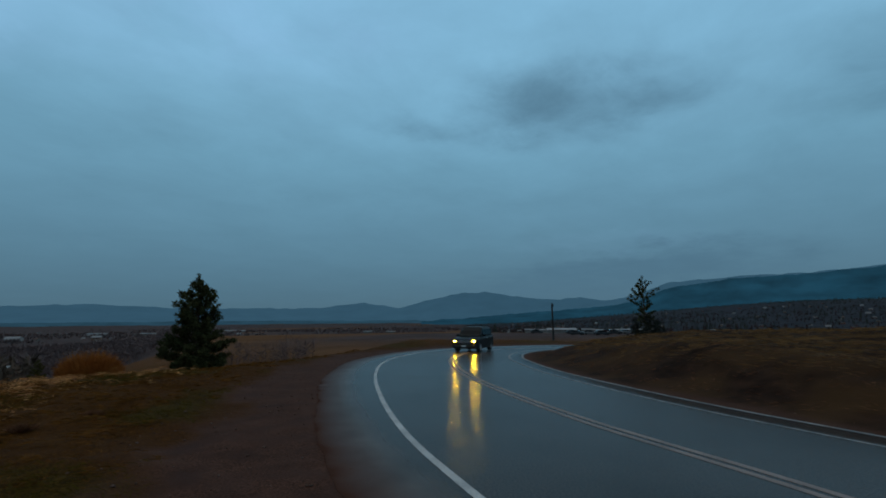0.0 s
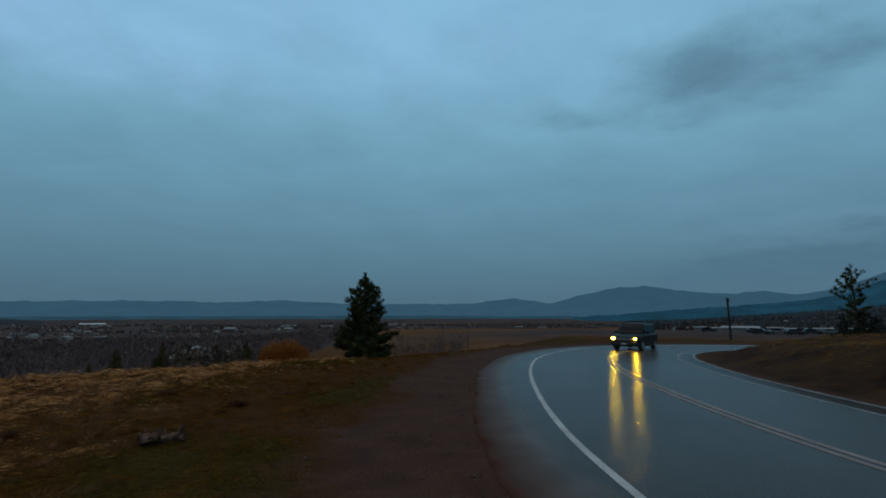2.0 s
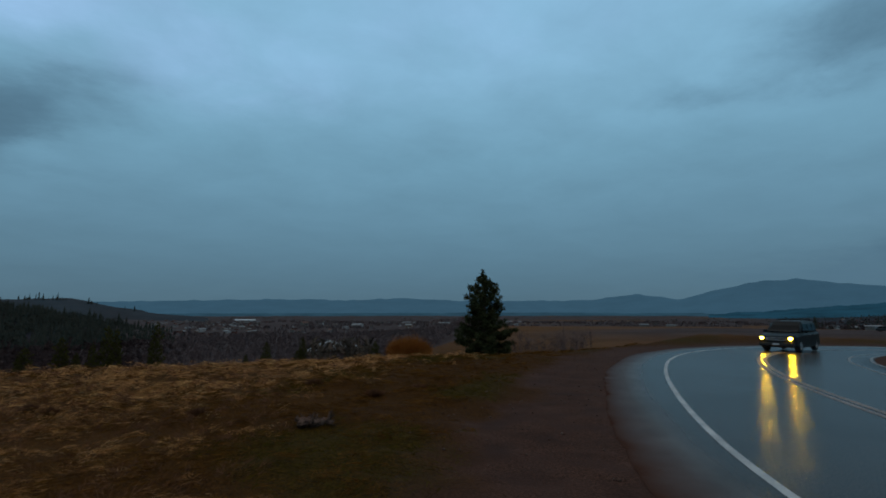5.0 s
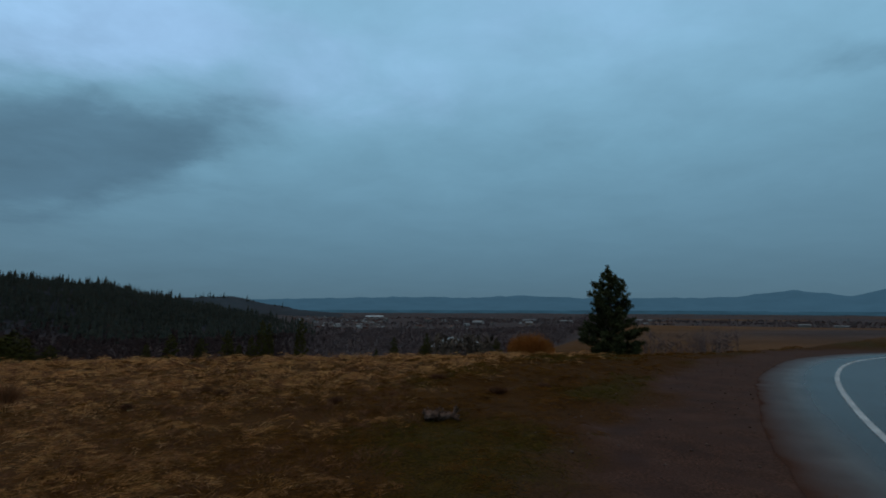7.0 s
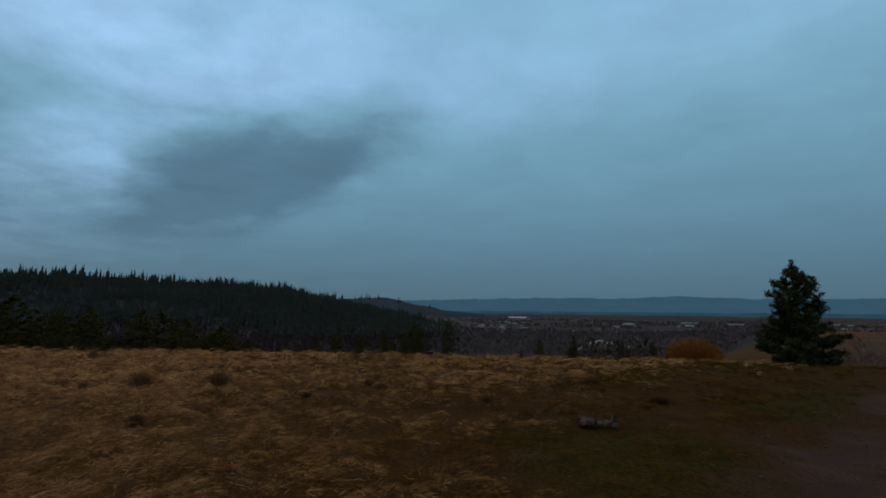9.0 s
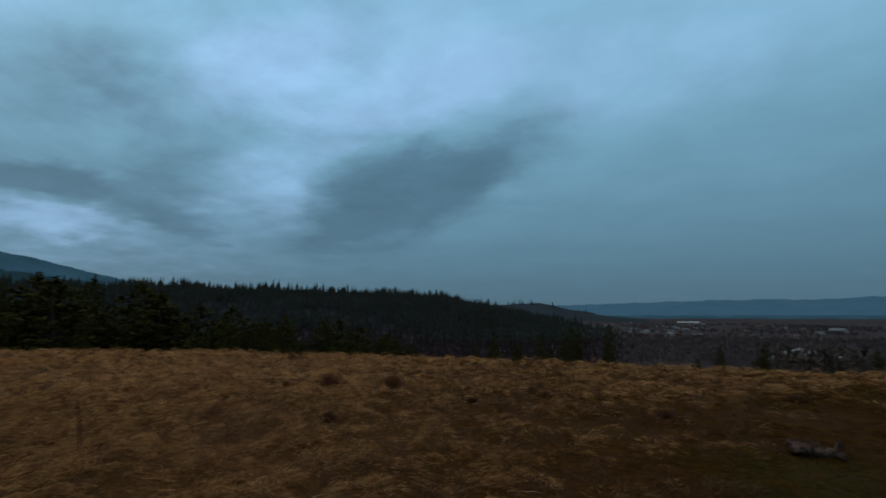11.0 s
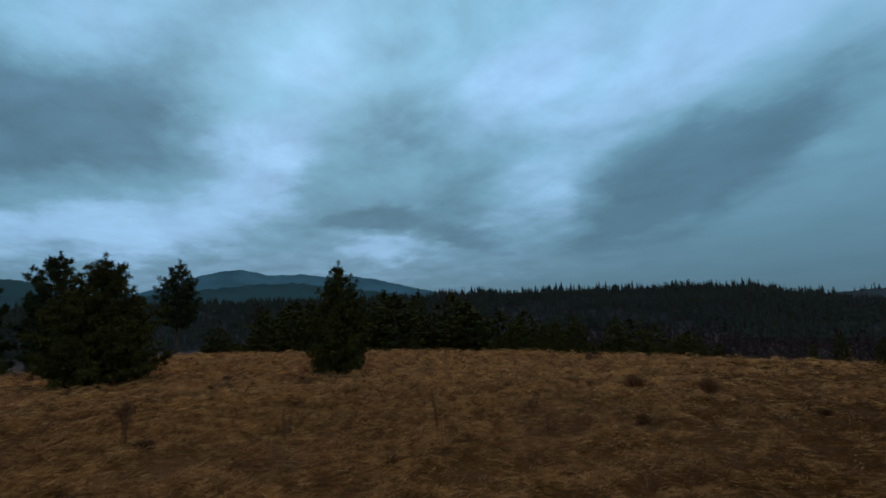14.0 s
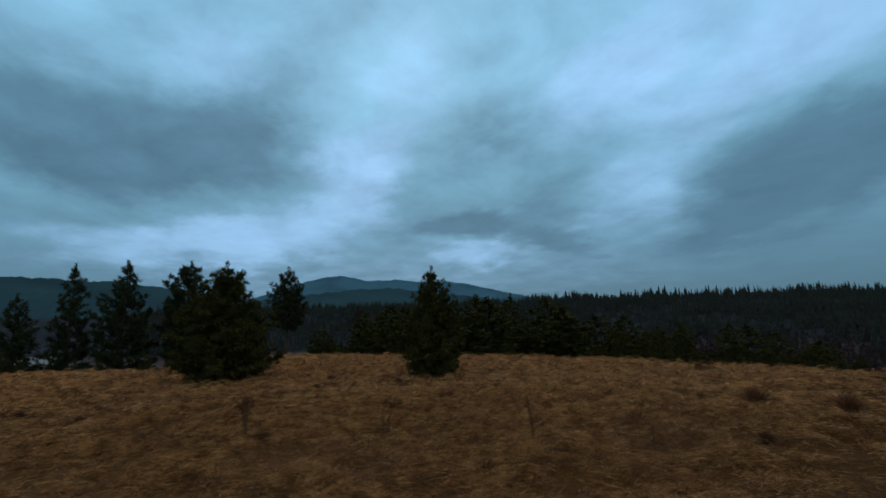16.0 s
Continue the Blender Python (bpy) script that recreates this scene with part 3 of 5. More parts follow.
# ---- road ----
def strip(name, offsets, lift, mat, label, category, first=0, last=None, depth=0.0, wobble=0.0, widen=0.0):
    """A band along the road between the given offsets from its centre line."""
    path, left = ROAD[first:last], ROAD_LEFT[first:last]
    offs = np.asarray(offsets, float)
    flare = 1 + widen * (1 - smooth(5, 22, path[:, 1]))
    pts = path[:, None] + left[:, None] * (offs[None, :] * flare[:, None])[..., None]
    n, k = pts.shape[:2]
    if wobble:
        edge = (vnoise(pts[:, :, 0], pts[:, :, 1], 0.8, 12) - 0.5) * wobble
        for c in (0, k - 1):
            pts[:, c] += left * edge[:, c, None]
    z = road_z(pts[..., 0], pts[..., 1]) + lift
    v = np.concatenate([pts, z[..., None]], -1)
    if depth:
        lo, hi = v[:, :1].copy(), v[:, -1:].copy()
        lo[..., 2] -= depth
        hi[..., 2] -= depth
        v = np.concatenate([lo, v, hi], 1)
        k += 2
        offs = np.concatenate([offs[:1], offs, offs[-1:]])
    i, j = np.meshgrid(np.arange(n - 1), np.arange(k - 1), indexing="ij")
    q = np.stack([i * k + j, (i + 1) * k + j, (i + 1) * k + j + 1, i * k + j + 1], -1).reshape(-1, 4)[:, ::-1]
    me = mesh_np(name, v.reshape(-1, 3), q, mat, False)
    me.attributes.new("across", "FLOAT", "POINT").data.foreach_set("value", np.tile(offs, n).astype(np.float32))
    ob = new(name, me)
    return tagged(ob, label, category, kind="structure")


def asphalt_material():
    m = bpy.data.materials.new("wet_asphalt")
    m.use_nodes = True
    nt = m.node_tree
    p = nt.nodes["Principled BSDF"]
    tc = nt.nodes.new("ShaderNodeTexCoord")

    def noise_tex(scale, detail, dist=0.0):
        n = nt.nodes.new("ShaderNodeTexNoise")
        n.inputs["Scale"].default_value, n.inputs["Detail"].default_value, n.inputs["Distortion"].default_value = scale, detail, dist
        nt.links.new(tc.outputs["Object"], n.inputs["Vector"])
        return n.outputs["Fac"]

    def ranged(v, a, b, c, d):
        n = nt.nodes.new("ShaderNodeMapRange")
        for k, val in zip(("From Min", "From Max", "To Min", "To Max"), (a, b, c, d)):
            n.inputs[k].default_value = val
        nt.links.new(v, n.inputs["Value"])
        return n.outputs[0]

    def mix(fac, a, b):
        n = nt.nodes.new("ShaderNodeMix")
        n.data_type = "RGBA"
        for i, v in ((0, fac), (6, a), (7, b)):
            if isinstance(v, tuple):
                n.inputs[i].default_value = (*v, 1)
            else:
                nt.links.new(v, n.inputs[i])
        return n.outputs[2]

    at = nt.nodes.new("ShaderNodeAttribute")
    at.attribute_name = "across"
    grit, blotch = noise_tex(30.0, 3), noise_tex(0.5, 5, 0.5)
    base = mix(ranged(grit, 0.35, 0.7, 0, 1), (0.034, 0.026, 0.023), (0.080, 0.064, 0.057))
    base = mix(ranged(blotch, 0.45, 0.7, 0, 0.6), base, (0.036, 0.031, 0.029))
    edge = mix(ranged(noise_tex(1.1, 5), 0.35, 0.65, 0, 1), (0.074, 0.058, 0.051), (0.122, 0.097, 0.086))
    base = mix(ranged(at.outputs["Fac"], 4.25, 4.7, 0, 1), base, edge)
    drift = nt.nodes.new("ShaderNodeMath")
    drift.operation = "MULTIPLY_ADD"
    nt.links.new(noise_tex(1.3, 6), drift.inputs[0])
    drift.inputs[1].default_value = 0.4
    nt.links.new(at.outputs["Fac"], drift.inputs[2])
    base = mix(ranged(drift.outputs[0], 4.85, 5.75, 0, 1), base, (0.085, 0.038, 0.026))
    nt.links.new(ranged(drift.outputs[0], 5.1, 5.8, 0.066, 0.0), p.inputs["Specular IOR Level"])
    nt.links.new(base, p.inputs["Base Color"])
    r = nt.nodes.new("ShaderNodeMath")
    r.operation = "ADD"
    nt.links.new(ranged(blotch, 0.3, 0.7, 0.15, 0.21), r.inputs[0])
    nt.links.new(ranged(at.outputs["Fac"], 4.2, 5.0, 0, 0.3), r.inputs[1])
    nt.links.new(r.outputs[0], p.inputs["Roughness"])
    b = nt.nodes.new("ShaderNodeBump")
    b.inputs["Strength"].default_value, b.inputs["Distance"].default_value = 0.5, 0.010
    nt.links.new(grit, b.inputs["Height"])
    nt.links.new(b.outputs[0], p.inputs["Normal"])
    return m


strip("road", [EDGE_R, -3.4, -1.7, 0, 2, 4.2, 4.7, EDGE_L], 0.0, asphalt_material(),
      "wet dark grey asphalt road bending to the right", "road", depth=0.3, wobble=0.16)
strip("trim_edge_line_outer", [3.53, 3.65], 0.005, M_WHITE_LINE, "solid white painted edge line on wet asphalt", "road marking", widen=0.15)
strip("trim_edge_line_inner", [-3.36, -3.26], 0.005, M_WORN_LINE, "worn white painted edge line on wet asphalt", "road marking")
strip("trim_pavement_rim", [-4.18, -4.06], 0.005, M_WORN_LINE, "pale worn rim of the pavement along the bank", "road marking")
strip("trim_centre_line_a", [0.05, 0.19], 0.005, M_YELLOW_LINE, "faded yellow double centre line, outer stripe", "road marking")
strip("trim_centre_line_b", [-0.19, -0.05], 0.005, M_YELLOW_LINE, "faded yellow double centre line, inner stripe", "road marking")


# ---- far hills ----
def hill_range(name, keys, dist, depth, label, mat, seed, base=-30.0, jag=0.0, wave=0.16):
    """A range of hills whose crest runs along the given azimuths and elevations (degrees)."""
    rng = np.random.default_rng(seed)
    az = np.arange(keys[0][0], keys[-1][0] + 0.01, 0.2)
    el = np.interp(az, [k[0] for k in keys], [k[1] for k in keys])
    ker = np.hanning(9)
    el = np.convolve(np.pad(el, 4, mode="edge"), ker / ker.sum(), "valid")
    el = el + (vnoise(az * 10, az * 0, 8, seed) - 0.5) * wave + (rng.random(len(az)) - 0.5) * jag
    top = 2.2 + dist * np.tan(np.radians(el))
    rows = []
    for u in np.linspace(0, 1, 14):
        r = dist - depth * (1 - u)
        zz = base + (top - base) * (u ** 1.25) * (1 + (vnoise(az * 6 + seed, np.full_like(az, u * 30), 5, seed + 1) - 0.5) * 0.25 * (1 - u))
        rows.append(np.stack([-r * np.sin(np.radians(az)), r * np.cos(np.radians(az)), zz], 1))
    back = rows[-1].copy()
    back[:, :2] *= 1.04
    back[:, 2] = base
    rows.append(back)
    v = np.array(rows)
    n, k = v.shape[:2]
    i, j = np.meshgrid(np.arange(n - 1), np.arange(k - 1), indexing="ij")
    q = np.stack([i * k + j, i * k + j + 1, (i + 1) * k + j + 1, (i + 1) * k + j], -1).reshape(-1, 4)
    ob = new(name, mesh_np(name, v.reshape(-1, 3), q, mat, True))
    return tagged(ob, label, "hills", kind="structure")


def haze_glow_material(name, tint, veil, strength, uneven=0.25):
    """Far wooded slopes whose distance haze is put in as bluish emission, thicker here and thinner there."""
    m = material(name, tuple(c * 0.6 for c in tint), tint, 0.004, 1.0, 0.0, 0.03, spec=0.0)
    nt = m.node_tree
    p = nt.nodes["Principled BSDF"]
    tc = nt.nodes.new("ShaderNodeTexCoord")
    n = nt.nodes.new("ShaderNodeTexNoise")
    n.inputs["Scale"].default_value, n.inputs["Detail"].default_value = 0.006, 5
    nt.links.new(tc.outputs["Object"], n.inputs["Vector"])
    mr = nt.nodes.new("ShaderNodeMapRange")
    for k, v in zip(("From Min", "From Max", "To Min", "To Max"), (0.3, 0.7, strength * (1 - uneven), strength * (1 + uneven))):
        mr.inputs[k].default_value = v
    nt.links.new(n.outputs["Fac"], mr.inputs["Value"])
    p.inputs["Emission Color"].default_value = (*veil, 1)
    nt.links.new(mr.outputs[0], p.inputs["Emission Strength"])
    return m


# second colour: haze as emitted glow, the hills themselves give no light
M_HILL_FAR = haze_glow_material("hazy_far_hills", (0.02, 0.03, 0.04), (0.026, 0.072, 0.112), 1.0, 0.06)
M_HILL_MID = haze_glow_material("hazy_near_hills", (0.020, 0.030, 0.034), (0.018, 0.056, 0.088), 0.8)
M_KNOLL = haze_glow_material("hazy_grass_knoll", (0.045, 0.031, 0.029), (0.006, 0.016, 0.024), 0.8)
M_HILL_SLOPE = haze_glow_material("hazy_wooded_slope", (0.015, 0.020, 0.025), (0.008, 0.045, 0.076), 0.85, 0.35)
M_HILL_NEAR = haze_glow_material("hazy_wooded_hills", (0.018, 0.026, 0.028), (0.008, 0.025, 0.034), 0.8)

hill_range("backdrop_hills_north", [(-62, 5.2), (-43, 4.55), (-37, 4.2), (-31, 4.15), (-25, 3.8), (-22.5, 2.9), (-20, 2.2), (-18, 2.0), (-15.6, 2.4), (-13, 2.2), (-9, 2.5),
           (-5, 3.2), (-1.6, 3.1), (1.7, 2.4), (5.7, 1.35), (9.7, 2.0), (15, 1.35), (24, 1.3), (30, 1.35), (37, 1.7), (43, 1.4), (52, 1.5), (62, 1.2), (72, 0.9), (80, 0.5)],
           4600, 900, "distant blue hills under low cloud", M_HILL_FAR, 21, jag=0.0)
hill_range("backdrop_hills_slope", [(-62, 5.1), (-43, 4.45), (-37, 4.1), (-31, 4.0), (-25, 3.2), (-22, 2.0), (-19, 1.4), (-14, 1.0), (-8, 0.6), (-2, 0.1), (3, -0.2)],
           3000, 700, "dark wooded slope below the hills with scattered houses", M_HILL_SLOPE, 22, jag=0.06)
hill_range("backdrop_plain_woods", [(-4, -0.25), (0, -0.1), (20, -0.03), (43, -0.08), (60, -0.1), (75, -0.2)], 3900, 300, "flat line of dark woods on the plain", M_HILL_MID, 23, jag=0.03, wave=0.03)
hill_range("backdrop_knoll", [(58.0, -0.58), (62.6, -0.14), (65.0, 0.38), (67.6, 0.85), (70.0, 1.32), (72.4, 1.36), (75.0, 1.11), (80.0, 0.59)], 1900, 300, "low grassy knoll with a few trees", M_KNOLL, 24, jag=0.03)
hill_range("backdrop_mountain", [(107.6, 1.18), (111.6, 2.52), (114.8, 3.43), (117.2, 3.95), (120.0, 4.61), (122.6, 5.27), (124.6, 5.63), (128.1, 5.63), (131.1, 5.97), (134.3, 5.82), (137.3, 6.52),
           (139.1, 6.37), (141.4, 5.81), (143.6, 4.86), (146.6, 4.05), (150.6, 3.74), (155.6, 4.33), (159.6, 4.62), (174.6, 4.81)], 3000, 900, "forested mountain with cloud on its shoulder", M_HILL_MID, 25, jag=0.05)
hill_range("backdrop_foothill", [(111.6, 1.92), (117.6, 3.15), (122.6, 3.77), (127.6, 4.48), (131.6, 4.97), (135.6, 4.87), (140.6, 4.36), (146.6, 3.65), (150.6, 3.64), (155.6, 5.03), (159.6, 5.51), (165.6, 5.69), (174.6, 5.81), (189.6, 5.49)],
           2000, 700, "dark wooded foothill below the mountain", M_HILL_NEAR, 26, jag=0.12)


# ---- trees ----
def pine(name, height, width, clear, seed, limbs=46, needles=16, clump=0.34, mat=None, label="", category="pine tree", group="", shape=None, ragged=0.35, at=None, puff=0.24, thick=0.2, dense=4.6, lift=0.62, thin=0.35):
    """A pine: bent tapered trunk, limbs in whorls, and round tufts of needles along the outer limbs. shape: width of the crown from its foot to its tip."""
    rng = np.random.default_rng(seed)
    tree = thing(name, label, category, at, group)
    lean = rng.normal(size=2) * 0.008 * height
    hs = np.linspace(0, 1, 10)
    stem = np.stack([lean[0] * hs ** 2 + 0.008 * height * np.sin(hs * 5 + seed), lean[1] * hs ** 2, hs * height * 0.985 - 0.25], 1)
    rad = 0.020 * height * (1 - hs) ** 0.8 + 0.012
    rad[0] *= 1.25
    tk = Tubes()
    tk.tube(stem, rad, 8)
    tufts, lens = [], []
    for i in range(limbs):
        u = (i + rng.random()) / limbs
        h = clear + (0.975 - clear) * u
        prof = np.interp(u, [p[0] for p in shape], [p[1] for p in shape])
        L = max(width / 2 * prof * (1 - ragged + 1.7 * ragged * rng.random()) * 0.96 - 0.12 * clump, 0.10)
        a = i * 2.399 + rng.normal() * 0.35
        rise = -0.10 + lift * u + rng.normal() * 0.10
        root = np.array([np.interp(h, hs, stem[:, 0]), np.interp(h, hs, stem[:, 1]), h * height * 0.985 - 0.25 - L * (0.8 * max(rise, 0) + 0.16)])
        out = np.array([math.cos(a), math.sin(a), 0])
        s = np.linspace(0, 1, 4)[:, None]
        limb = root + out * L * s + np.array([0, 0, 1.0]) * L * (rise * s + 0.25 * s ** 2)
        tk.tube(limb, np.interp(s[:, 0], [0, 1], [0.0065 * height * (1 - u) + 0.01, 0.006]), 4)
        count = max(3, int(L / clump * dense * (1 - thin * u)))
        for k in range(count):
            q = 0.28 + 0.74 * ((k + rng.random()) / count) ** 0.8
            c = root + out * L * q + np.array([0, 0, 1.0]) * L * (rise * q + 0.25 * q * q)
            spread = puff * L * (1.15 - q) + 0.16 * clump
            tufts.append(c + rng.normal(size=3) * np.array([spread, spread, spread * 0.24]))
            lens.append(clump * (0.7 + 0.5 * rng.random()))
    for k in range(4):
        tufts.append(np.array([stem[-1, 0], stem[-1, 1], height * (0.94 + 0.012 * k)]))
        lens.append(clump * 0.6)
    part("trunk", tk.mesh("trunk", M_BARK), M_BARK, tree)
    # each tuft is a rounded burst of short needles, fuller above than below
    b = np.repeat(np.array(tufts), needles, 0)
    w = rng.normal(size=(len(b), 3)) + np.array([0, 0, 0.35])
    w /= np.linalg.norm(w, axis=1)[:, None]
    ln = np.repeat(np.array(lens), needles) * (0.34 + 0.20 * rng.random(len(b)))
    b = b + w * ln[:, None] * 0.3 * rng.random((len(b), 1)) + rng.normal(size=b.shape) * clump * 0.13
    v, f = blades(rng, b, w, ln, ln * thick * 1.45)
    m = mat or M_NEEDLE
    part("crown", mesh_np("crown", v, f, m), m, tree)
    return tree


# widths of crowns from foot to tip
SKIRTED = [(0, 0.72), (0.1, 0.92), (0.19, 1.0), (0.28, 0.97), (0.37, 0.78), (0.46, 0.66), (0.64, 0.58), (0.73, 0.54), (0.82, 0.50), (0.88, 0.42), (0.94, 0.28), (1, 0.1)]
YOUNG = [(0, 0.95), (0.05, 1.02), (0.1, 1.04), (0.4, 0.96), (0.57, 0.88), (0.68, 0.78), (0.75, 0.69), (0.85, 0.54), (0.9, 0.42), (0.95, 0.25), (1, 0.05)]
BUSHY = [(0, 0.85), (0.07, 0.98), (0.15, 1.0), (0.25, 1.0), (0.4, 0.94), (0.52, 0.84), (0.6, 0.74), (0.7, 0.6), (0.8, 0.48), (0.88, 0.38), (0.95, 0.26), (1, 0.08)]
POLED = [(0, 0.5), (0.1, 0.85), (0.3, 1.0), (0.5, 0.95), (0.7, 0.78), (0.85, 0.62), (0.95, 0.42), (1, 0.2)]
OPEN_TOP = [(0, 0.9), (0.3, 1.0), (0.5, 0.9), (0.65, 0.8), (0.8, 0.66), (0.9, 0.55), (0.97, 0.38), (1, 0.2)]
SPIRE = [(0, 0.9), (0.1, 1.0), (0.35, 0.88), (0.5, 0.84), (0.6, 0.7), (0.7, 0.55), (0.8, 0.42), (0.88, 0.34), (0.94, 0.22), (1, 0.06)]
COLUMN = [(0, 0.95), (0.3, 1.0), (0.5, 0.88), (0.65, 0.74), (0.78, 0.5), (0.85, 0.5), (0.93, 0.34), (1, 0.1)]
FLAGGED = [(0, 0.35), (0.2, 0.5), (0.4, 0.8), (0.55, 0.7), (0.7, 1.0), (0.85, 0.85), (1, 0.45)]
MOUND = [(0, 0.95), (0.2, 1.0), (0.5, 0.86), (0.75, 0.64), (0.9, 0.42), (1, 0.16)]


def plant(az, r, el_top):
    """Place and height of a tree whose top stands at that elevation, seen from the eye height over the field."""
    x, y = spot(az, r)
    g = ground_at(x, y)
    return pose(x, y, g), 2.21 + r * math.tan(radians(el_top)) - g


def lone_pine(az, r, el_top, width, clear, seed, **kw):
    m, h = plant(az, r, el_top)
    kw.setdefault("name", "pine_tree")
    return pine(height=h, width=width, clear=clear, seed=seed, at=m, **kw)


lone_pine(27.15, 34, 5.12, 4.15, 0.03, 31, limbs=92, needles=34, clump=0.40, shape=SKIRTED, ragged=0.32, puff=0.15, thick=0.26, dense=4.2, label="lone dark green pine at the brow of the field")
lone_pine(-22.50, 70, 4.73, 3.7, 0.14, 32, limbs=44, needles=24, clump=0.52, shape=FLAGGED, puff=0.08, ragged=0.5, thick=0.26, dense=2.6, thin=0.0, label="scraggly thin pine behind the cut bank")
lone_pine(126.75, 20.7, 7.55, 2.4, 0.055, 33, limbs=150, needles=24, clump=0.25, shape=YOUNG, ragged=0.22, puff=0.20, thick=0.28, lift=1.05, thin=0.55, mat=M_NEEDLE_OLIVE, label="young bushy olive green pine standing in dead grass")
lone_pine(149.42, 22.2, 8.02, 4.0, 0.13, 34, limbs=140, needles=26, clump=0.30, shape=BUSHY, ragged=0.33, puff=0.18, thick=0.24, thin=0.3, mat=M_NEEDLE_OLIVE, label="broad bushy dark pine standing in dead grass")
lone_pine(143.30, 42, 7.55, 3.1, 0.36, 35, limbs=70, needles=28, clump=0.40, shape=POLED, ragged=0.26, puff=0.13, thick=0.24, dense=4.0, label="slim pine with a bare lower trunk")
lone_pine(153.20, 42, 8.05, 4.3, 0.08, 36, limbs=96, needles=30, clump=0.42, shape=OPEN_TOP, ragged=0.34, puff=0.13, thick=0.25, dense=4.6, thin=0.1, label="tall open-crowned pine behind a bushy one")
lone_pine(158.70, 44, 7.90, 4.9, 0.05, 37, limbs=92, needles=28, clump=0.42, shape=SPIRE, ragged=0.32, puff=0.13, thick=0.24, dense=4.0, label="tall dark pine at the field's far edge")
lone_pine(162.85, 46, 7.30, 3.1, 0.04, 38, limbs=80, needles=28, clump=0.40, shape=COLUMN, ragged=0.36, puff=0.12, thick=0.24, dense=4.0, label="tall narrow dark pine at the field's far edge")
lone_pine(166.85, 52, 4.32, 4.6, 0.04, 39, limbs=64, needles=22, clump=0.44, shape=SPIRE, ragged=0.3, puff=0.15, thick=0.26, label="smaller dark pine at the field's far edge")
lone_pine(135.35, 77, 2.95, 3.6, 0.10, 40, limbs=40, needles=18, clump=0.55, shape=OPEN_TOP, ragged=0.5, puff=0.10, thick=0.3, dense=2.6, mat=M_DEAD_PINE, name="dead_pine", label="sparse reddish-brown dead pine behind the field")
# dark shrubs at the foot of the scraggly pine
for az_, r_, el_, w_ in ((-22.9, 69, 0.55, 2.6), (-21.6, 69.5, 0.1, 2.4), (-23.8, 69, -0.1, 2.0)):
    lone_pine(az_, r_, el_, w_, 0.02, 300 + int(w_ * 10), limbs=26, needles=16, clump=0.5, shape=MOUND, thick=0.3, mat=M_FOREST, name="evergreen_shrub", category="shrub", label="low dark evergreen shrub at the scraggly pine's foot")


